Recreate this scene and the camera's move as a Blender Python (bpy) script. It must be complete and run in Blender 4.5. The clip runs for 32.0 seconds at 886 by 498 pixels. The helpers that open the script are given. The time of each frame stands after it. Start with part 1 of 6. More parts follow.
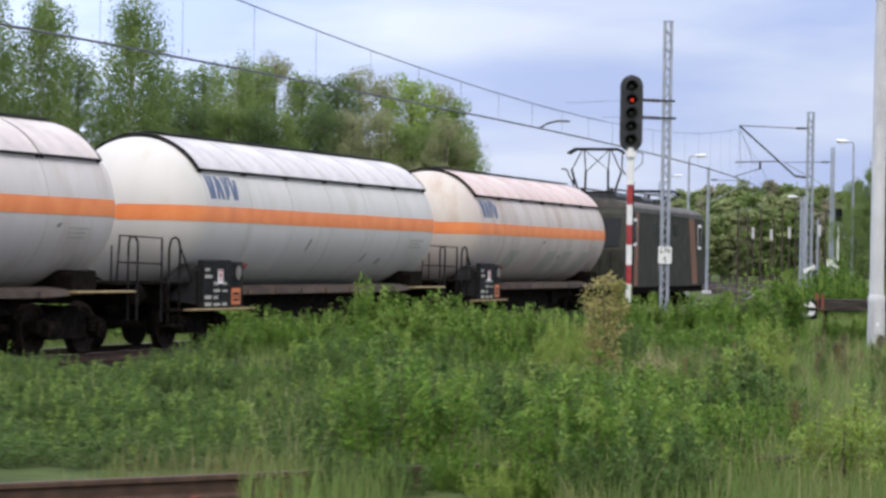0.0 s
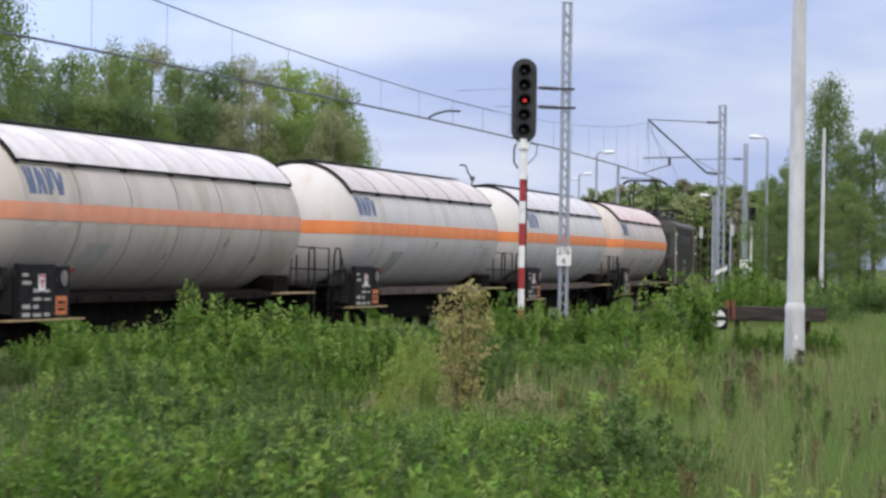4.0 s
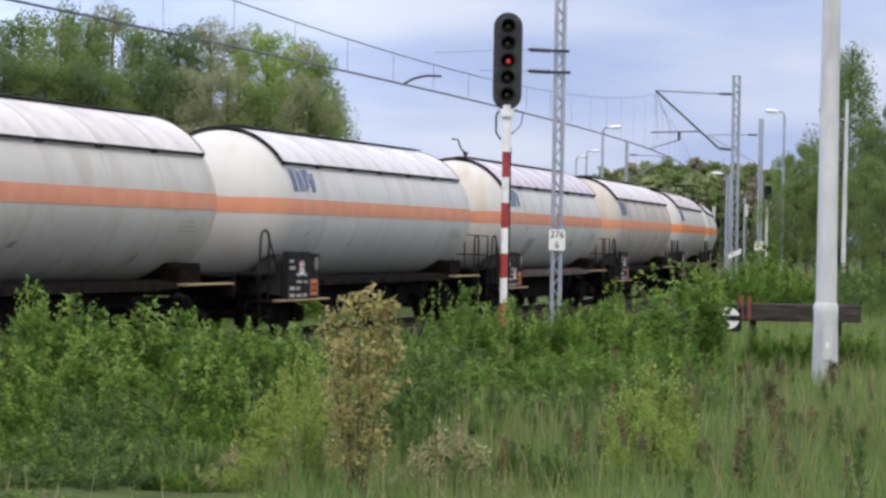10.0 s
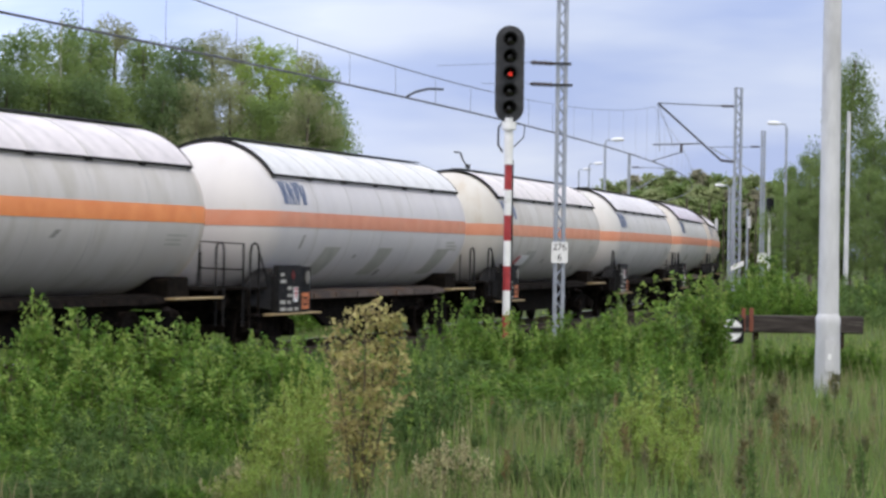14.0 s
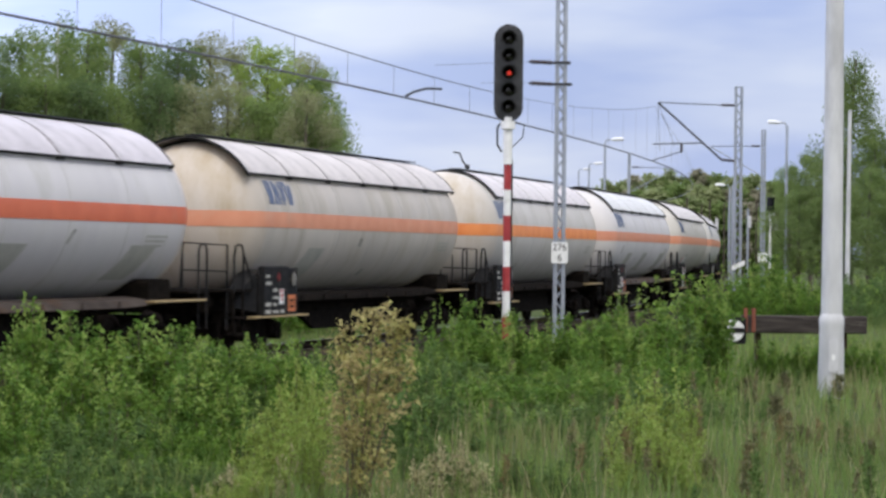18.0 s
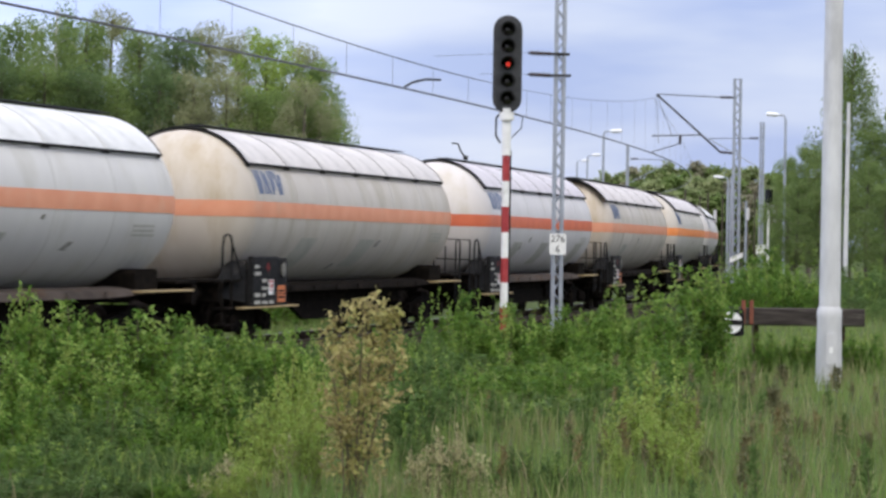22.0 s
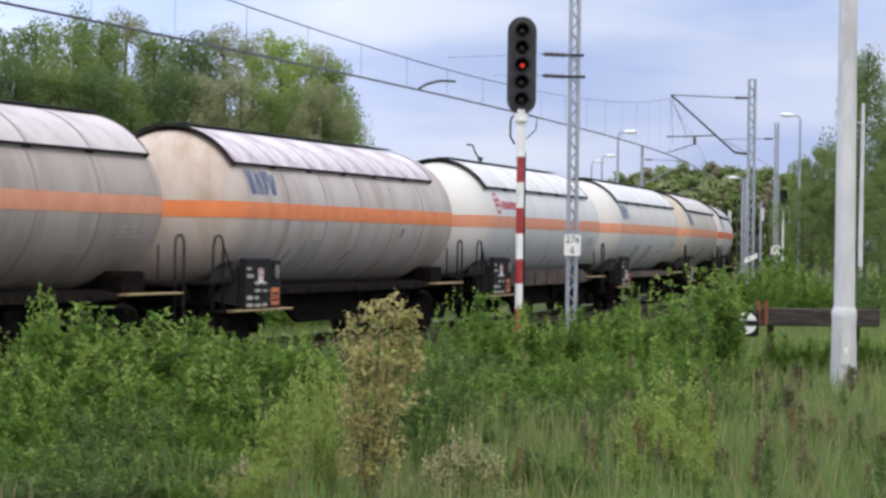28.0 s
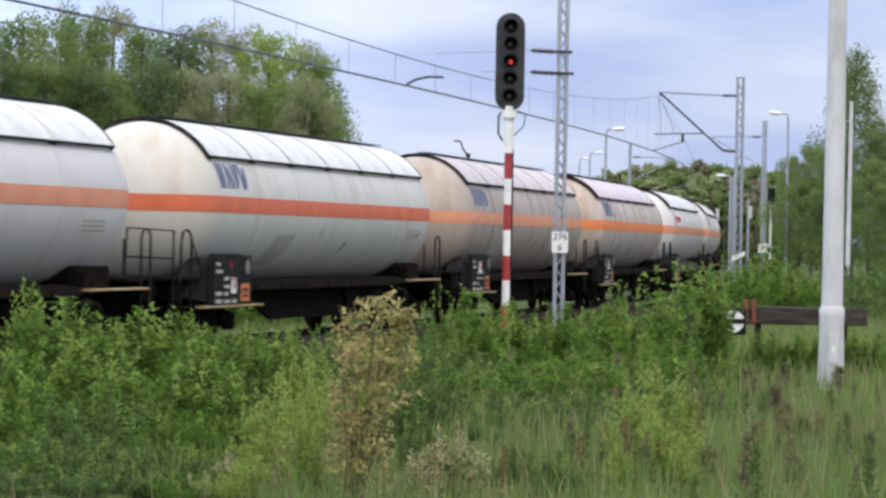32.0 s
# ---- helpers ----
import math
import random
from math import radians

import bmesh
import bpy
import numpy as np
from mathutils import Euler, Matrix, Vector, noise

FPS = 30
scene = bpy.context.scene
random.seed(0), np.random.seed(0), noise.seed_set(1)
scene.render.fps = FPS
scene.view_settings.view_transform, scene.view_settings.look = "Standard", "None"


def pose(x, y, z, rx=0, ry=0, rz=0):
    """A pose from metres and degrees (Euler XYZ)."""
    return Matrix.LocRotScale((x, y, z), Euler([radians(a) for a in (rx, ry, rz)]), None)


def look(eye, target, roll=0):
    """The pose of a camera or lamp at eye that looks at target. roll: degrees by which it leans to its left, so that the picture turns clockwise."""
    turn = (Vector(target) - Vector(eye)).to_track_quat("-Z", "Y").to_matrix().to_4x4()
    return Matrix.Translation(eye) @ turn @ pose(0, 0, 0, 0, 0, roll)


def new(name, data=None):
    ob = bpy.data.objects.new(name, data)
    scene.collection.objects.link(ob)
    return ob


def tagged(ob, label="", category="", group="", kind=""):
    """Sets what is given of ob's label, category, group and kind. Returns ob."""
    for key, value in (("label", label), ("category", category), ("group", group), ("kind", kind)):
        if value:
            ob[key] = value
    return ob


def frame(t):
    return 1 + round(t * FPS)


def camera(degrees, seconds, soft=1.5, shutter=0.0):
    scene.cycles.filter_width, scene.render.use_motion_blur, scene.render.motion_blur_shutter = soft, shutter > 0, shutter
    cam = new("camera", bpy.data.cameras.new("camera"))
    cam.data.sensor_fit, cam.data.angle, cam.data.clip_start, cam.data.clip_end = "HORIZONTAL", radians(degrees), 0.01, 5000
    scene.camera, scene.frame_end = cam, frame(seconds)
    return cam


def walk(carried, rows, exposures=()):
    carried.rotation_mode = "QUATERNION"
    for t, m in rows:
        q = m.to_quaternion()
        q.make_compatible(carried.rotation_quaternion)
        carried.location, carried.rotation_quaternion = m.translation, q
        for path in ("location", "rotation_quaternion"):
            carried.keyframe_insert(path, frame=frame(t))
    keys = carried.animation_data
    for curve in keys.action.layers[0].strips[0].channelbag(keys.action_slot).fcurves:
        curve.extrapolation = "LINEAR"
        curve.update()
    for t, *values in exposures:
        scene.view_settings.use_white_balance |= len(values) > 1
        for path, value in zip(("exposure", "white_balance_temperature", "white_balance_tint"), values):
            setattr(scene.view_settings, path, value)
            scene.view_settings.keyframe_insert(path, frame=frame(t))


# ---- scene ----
cam = camera(19.77, 32.0, soft=2.85, shutter=0.4)
# seconds, x, y, z, yaw, pitch, roll
PATH = [
    (0, -1.754, -14.060, 1.552, 1.446, 0.227, -0.984),
    (0.5, -1.389, -11.251, 1.544, 1.118, 0.101, -1.216),
    (1, -1.139, -9.248, 1.607, 0.701, 0.170, -0.817),
    (1.5, -1.113, -9.245, 1.597, 0.291, 0.250, -0.957),
    (2, -1.135, -9.248, 1.596, 0.015, 0.268, -0.930),
    (2.5, -1.116, -9.248, 1.603, -0.091, 0.298, -0.821),
    (3, -1.134, -9.251, 1.599, -0.293, 0.316, -0.932),
    (3.5, -1.126, -9.251, 1.593, -0.454, 0.304, -1.009),
    (5.5, 0.004, -0.023, 1.749, -0.348, 0.104, -0.520),
    (6, -0.001, 0.010, 1.750, -0.437, 0.070, -0.671),
    (6.5, 0.001, -0.043, 1.750, -0.460, 0.037, -0.626),
    (7, -0.005, -0.035, 1.749, -0.421, 0.038, -0.685),
    (7.5, 0.004, 0.001, 1.750, -0.363, 0.095, -0.668),
    (8, 0.001, -0.002, 1.750, -0.258, 0.155, -0.846),
    (8.5, 0.002, -0.045, 1.750, -0.089, 0.060, -0.828),
    (9, 0.000, 0.000, 1.750, 0.000, -0.076, -0.950),
    (9.5, -0.008, 0.016, 1.750, -0.019, -0.214, -0.898),
    (10, -0.002, 0.033, 1.750, -0.161, -0.216, -1.025),
    (10.5, 0.001, -0.013, 1.751, -0.076, -0.157, -0.868),
    (11, 0.003, -0.006, 1.750, -0.057, -0.116, -0.961),
    (11.5, 0.004, -0.024, 1.751, -0.035, -0.083, -0.863),
    (12, 0.007, -0.007, 1.751, -0.073, -0.047, -0.893),
    (12.5, 0.002, 0.002, 1.751, -0.074, -0.017, -0.956),
    (13, 0.001, -0.019, 1.750, -0.070, 0.037, -0.816),
    (13.5, -0.001, -0.033, 1.751, -0.111, 0.046, -0.905),
    (15.5, 0.003, 0.008, 1.751, -0.035, 0.178, -0.544),
    (16, 0.019, 0.359, 1.751, 0.018, 0.139, -0.678),
    (16.5, 0.021, 0.381, 1.751, 0.084, 0.150, -0.584),
    (17, 0.023, 0.387, 1.751, 0.021, 0.189, -0.561),
    (17.5, 0.026, 0.402, 1.751, -0.075, 0.154, -0.552),
    (18, 0.025, 0.383, 1.751, -0.093, 0.089, -0.630),
    (18.5, 0.022, 0.399, 1.750, -0.148, 0.011, -0.730),
    (19, 0.024, 0.351, 1.751, -0.201, -0.003, -0.746),
    (19.5, 0.035, 0.404, 1.751, -0.255, -0.050, -0.665),
    (20, 0.027, 0.368, 1.751, -0.291, -0.055, -0.673),
    (20.5, 0.034, 0.392, 1.751, -0.283, -0.070, -0.700),
    (21, 0.029, 0.378, 1.750, -0.298, -0.128, -0.745),
    (21.5, 0.031, 0.412, 1.751, -0.252, -0.128, -0.837),
    (22, 0.024, 0.395, 1.751, -0.137, -0.115, -0.876),
    (22.5, 0.027, 0.393, 1.751, -0.057, -0.145, -0.970),
    (23, 0.027, 0.413, 1.751, -0.059, -0.168, -0.861),
    (23.5, 0.031, 0.388, 1.751, -0.038, -0.211, -0.872),
    (24, 0.023, 0.406, 1.751, -0.022, -0.231, -0.808),
    (24.5, 0.025, 0.372, 1.751, -0.043, -0.150, -0.689),
    (25, 0.028, 0.403, 1.752, -0.124, -0.078, -0.715),
    (25.5, 0.018, 0.360, 1.750, -0.073, -0.040, -0.817),
    (26, 0.027, 0.340, 1.751, 0.040, -0.007, -0.624),
    (26.5, 0.027, 0.333, 1.751, 0.119, -0.004, -0.593),
    (28.5, 0.022, 0.342, 1.751, 0.207, -0.106, -0.767),
    (29, 0.024, 0.361, 1.750, 0.189, -0.042, -0.799),
    (29.5, 0.024, 0.360, 1.750, -0.002, -0.006, -1.001),
    (30, 0.022, 0.312, 1.752, -0.112, 0.020, -0.996),
    (30.5, 0.016, 0.375, 1.751, -0.129, -0.040, -1.160),
    (31, 0.019, 0.355, 1.750, -0.166, -0.149, -1.078),
    (31.5, 0.013, 0.336, 1.752, -0.161, -0.229, -1.045),
    (32, 0.028, 0.455, 1.752, -0.088, -0.170, -1.057),
]
walk(cam, [(t, pose(x, y, z, 90 + p, r, w)) for t, x, y, z, w, p, r in PATH], [(0, 0.28), (3, 0.22), (6, 0.21), (10, 0.20), (13, 0.24), (16, 0.17), (19, 0.20), (23, 0.27), (26, 0.29), (29, 0.23), (32, 0.29)])

# ---- light ----
world = bpy.data.worlds.new("world")
scene.world = world
world.use_nodes = True
wn, wl = world.node_tree.nodes, world.node_tree.links
wn.clear()
sky = wn.new("ShaderNodeTexSky")
sky.sky_type, sky.sun_disc = "NISHITA", False
sky.sun_elevation, sky.sun_rotation = radians(50), radians(196)
sky_dim = wn.new("ShaderNodeVectorMath")
sky_dim.operation = "SCALE"
sky_dim.inputs["Scale"].default_value = 0.11
wl.new(sky.outputs[0], sky_dim.inputs[0])
co = wn.new("ShaderNodeTexCoord")
stretch = wn.new("ShaderNodeMapping")
stretch.inputs["Scale"].default_value = (3.0, 3.0, 14.0)
wl.new(co.outputs["Generated"], stretch.inputs[0])
cloud = wn.new("ShaderNodeTexNoise")
cloud.inputs["Scale"].default_value, cloud.inputs["Detail"].default_value = 2.2, 4.0
wl.new(stretch.outputs[0], cloud.inputs["Vector"])
ramp = wn.new("ShaderNodeValToRGB")
ramp.color_ramp.elements[0].position, ramp.color_ramp.elements[0].color = 0.36, (0.44, 0.53, 0.85, 1)
ramp.color_ramp.elements[1].position, ramp.color_ramp.elements[1].color = 0.68, (0.72, 0.78, 0.96, 1)
wl.new(cloud.outputs["Fac"], ramp.inputs[0])
over = wn.new("ShaderNodeMix")
over.data_type = "RGBA"
over.inputs[0].default_value = 0.88
wl.new(sky_dim.outputs[0], over.inputs[6])
wl.new(ramp.outputs[0], over.inputs[7])
# an overcast sky is brighter and whiter overhead and towards the hidden sun, and a little brighter in the west
way = wn.new("ShaderNodeSeparateXYZ")
wl.new(co.outputs["Generated"], way.inputs[0])
whiter = wn.new("ShaderNodeMix")
whiter.data_type = "RGBA"
whiter.inputs[7].default_value = (0.70, 0.715, 0.77, 1)
rise = wn.new("ShaderNodeMapRange")
rise.inputs[1].default_value, rise.inputs[2].default_value, rise.inputs[4].default_value = 0.12, 0.9, 0.8
wl.new(way.outputs[2], rise.inputs[0])
south = wn.new("ShaderNodeMapRange")
south.inputs[1].default_value, south.inputs[2].default_value, south.inputs[4].default_value = 0.6, -0.5, 0.85
wl.new(way.outputs[1], south.inputs[0])
white = wn.new("ShaderNodeMath")
white.operation = "MAXIMUM"
wl.new(rise.outputs[0], white.inputs[0])
wl.new(south.outputs[0], white.inputs[1])
wl.new(white.outputs[0], whiter.inputs[0])
wl.new(over.outputs[2], whiter.inputs[6])
height = wn.new("ShaderNodeMapRange")
height.inputs[1].default_value, height.inputs[2].default_value = 0.08, 1.0
height.inputs[3].default_value, height.inputs[4].default_value = 0.88, 2.0
wl.new(way.outputs[2], height.inputs[0])
west = wn.new("ShaderNodeMapRange")
west.interpolation_type = "SMOOTHSTEP"
west.inputs[1].default_value, west.inputs[2].default_value = 0.04, -0.26
west.inputs[3].default_value, west.inputs[4].default_value = 0.0, 0.62
wl.new(way.outputs[0], west.inputs[0])
power = wn.new("ShaderNodeMath")
wl.new(height.outputs[0], power.inputs[0])
wl.new(west.outputs[0], power.inputs[1])
back = wn.new("ShaderNodeBackground")
wl.new(power.outputs[0], back.inputs["Strength"])
wl.new(whiter.outputs[2], back.inputs[0])
wout = wn.new("ShaderNodeOutputWorld")
wl.new(back.outputs[0], wout.inputs[0])

sun = new("sun", bpy.data.lights.new("sun", "SUN"))
sun.data.energy, sun.data.angle, sun.data.color = 1.4, radians(30), (1.0, 0.92, 0.78)
sun.matrix_world = look((0, 0, 40), (-10, 27, 0))


# ---- materials ----
def mat(name, a, b=None, scale=6.0, rough=0.6, metal=0.0, bump=0.1, fine=60.0, stain=None, stain_scale=1.2, stain_at=0.55,
        stretched=(1, 1, 1), vary=0.0, island=False, trans=0.0, spec=0.5):
    """A surface of two colours in noise, with a stain at a larger scale and fine relief; metres, object space."""
    m = bpy.data.materials.new(name)
    m.use_nodes = True
    nt = m.node_tree
    n, l = nt.nodes, nt.links
    p = n["Principled BSDF"]
    p.inputs["Roughness"].default_value, p.inputs["Metallic"].default_value = rough, metal
    p.inputs["Specular IOR Level"].default_value = spec
    tc = n.new("ShaderNodeTexCoord")
    mp = n.new("ShaderNodeMapping")
    mp.inputs["Scale"].default_value = stretched
    l.new(tc.outputs["Object"], mp.inputs[0])
    nz = n.new("ShaderNodeTexNoise")
    nz.inputs["Scale"].default_value, nz.inputs["Detail"].default_value = scale, 6.0
    l.new(mp.outputs[0], nz.inputs["Vector"])
    rp = n.new("ShaderNodeValToRGB")
    rp.color_ramp.elements[0].position, rp.color_ramp.elements[0].color = 0.35, (*a, 1)
    rp.color_ramp.elements[1].position, rp.color_ramp.elements[1].color = 0.65, (*(b or a), 1)
    l.new(nz.outputs["Fac"], rp.inputs[0])
    col = rp.outputs[0]
    if stain:
        sz = n.new("ShaderNodeTexNoise")
        sz.inputs["Scale"].default_value, sz.inputs["Detail"].default_value = stain_scale, 8.0
        sz.inputs["Roughness"].default_value = 0.65
        l.new(mp.outputs[0], sz.inputs["Vector"])
        sr = n.new("ShaderNodeValToRGB")
        sr.color_ramp.elements[0].position = stain_at - 0.08
        sr.color_ramp.elements[1].position = stain_at + 0.14
        l.new(sz.outputs["Fac"], sr.inputs[0])
        mx = n.new("ShaderNodeMix")
        mx.data_type = "RGBA"
        l.new(sr.outputs[0], mx.inputs[0])
        l.new(col, mx.inputs[6])
        mx.inputs[7].default_value = (*stain, 1)
        col = mx.outputs[2]
    if vary:
        hs = n.new("ShaderNodeHueSaturation")
        src = n.new("ShaderNodeNewGeometry").outputs["Random Per Island"] if island else n.new("ShaderNodeObjectInfo").outputs["Random"]
        mr = n.new("ShaderNodeMapRange")
        mr.inputs[3].default_value, mr.inputs[4].default_value = 1 - vary, 1 + vary
        l.new(src, mr.inputs[0])
        l.new(mr.outputs[0], hs.inputs["Value"])
        hr = n.new("ShaderNodeMapRange")
        hr.inputs[3].default_value, hr.inputs[4].default_value = 0.5 - vary * 0.06, 0.5 + vary * 0.06
        l.new(src, hr.inputs[0])
        l.new(hr.outputs[0], hs.inputs["Hue"])
        l.new(col, hs.inputs["Color"])
        col = hs.outputs[0]
    l.new(col, p.inputs["Base Color"])
    if bump:
        fz = n.new("ShaderNodeTexNoise")
        fz.inputs["Scale"].default_value, fz.inputs["Detail"].default_value = fine, 4.0
        l.new(mp.outputs[0], fz.inputs["Vector"])
        bp = n.new("ShaderNodeBump")
        bp.inputs["Strength"].default_value, bp.inputs["Distance"].default_value = bump, 0.02
        l.new(fz.outputs["Fac"], bp.inputs["Height"])
        l.new(bp.outputs[0], p.inputs["Normal"])
    if trans:
        tr = n.new("ShaderNodeBsdfTranslucent")
        l.new(col, tr.inputs["Color"])
        ms = n.new("ShaderNodeMixShader")
        ms.inputs[0].default_value = trans
        l.new(p.outputs[0], ms.inputs[1])
        l.new(tr.outputs[0], ms.inputs[2])
        l.new(ms.outputs[0], n["Material Output"].inputs[0])
    return m


def glow(name, colour, strength):
    m = bpy.data.materials.new(name)
    m.use_nodes = True
    p = m.node_tree.nodes["Principled BSDF"]
    p.inputs["Base Color"].default_value = (*colour, 1)
    p.inputs["Emission Color"].default_value = (*colour, 1)
    p.inputs["Emission Strength"].default_value = strength
    return m


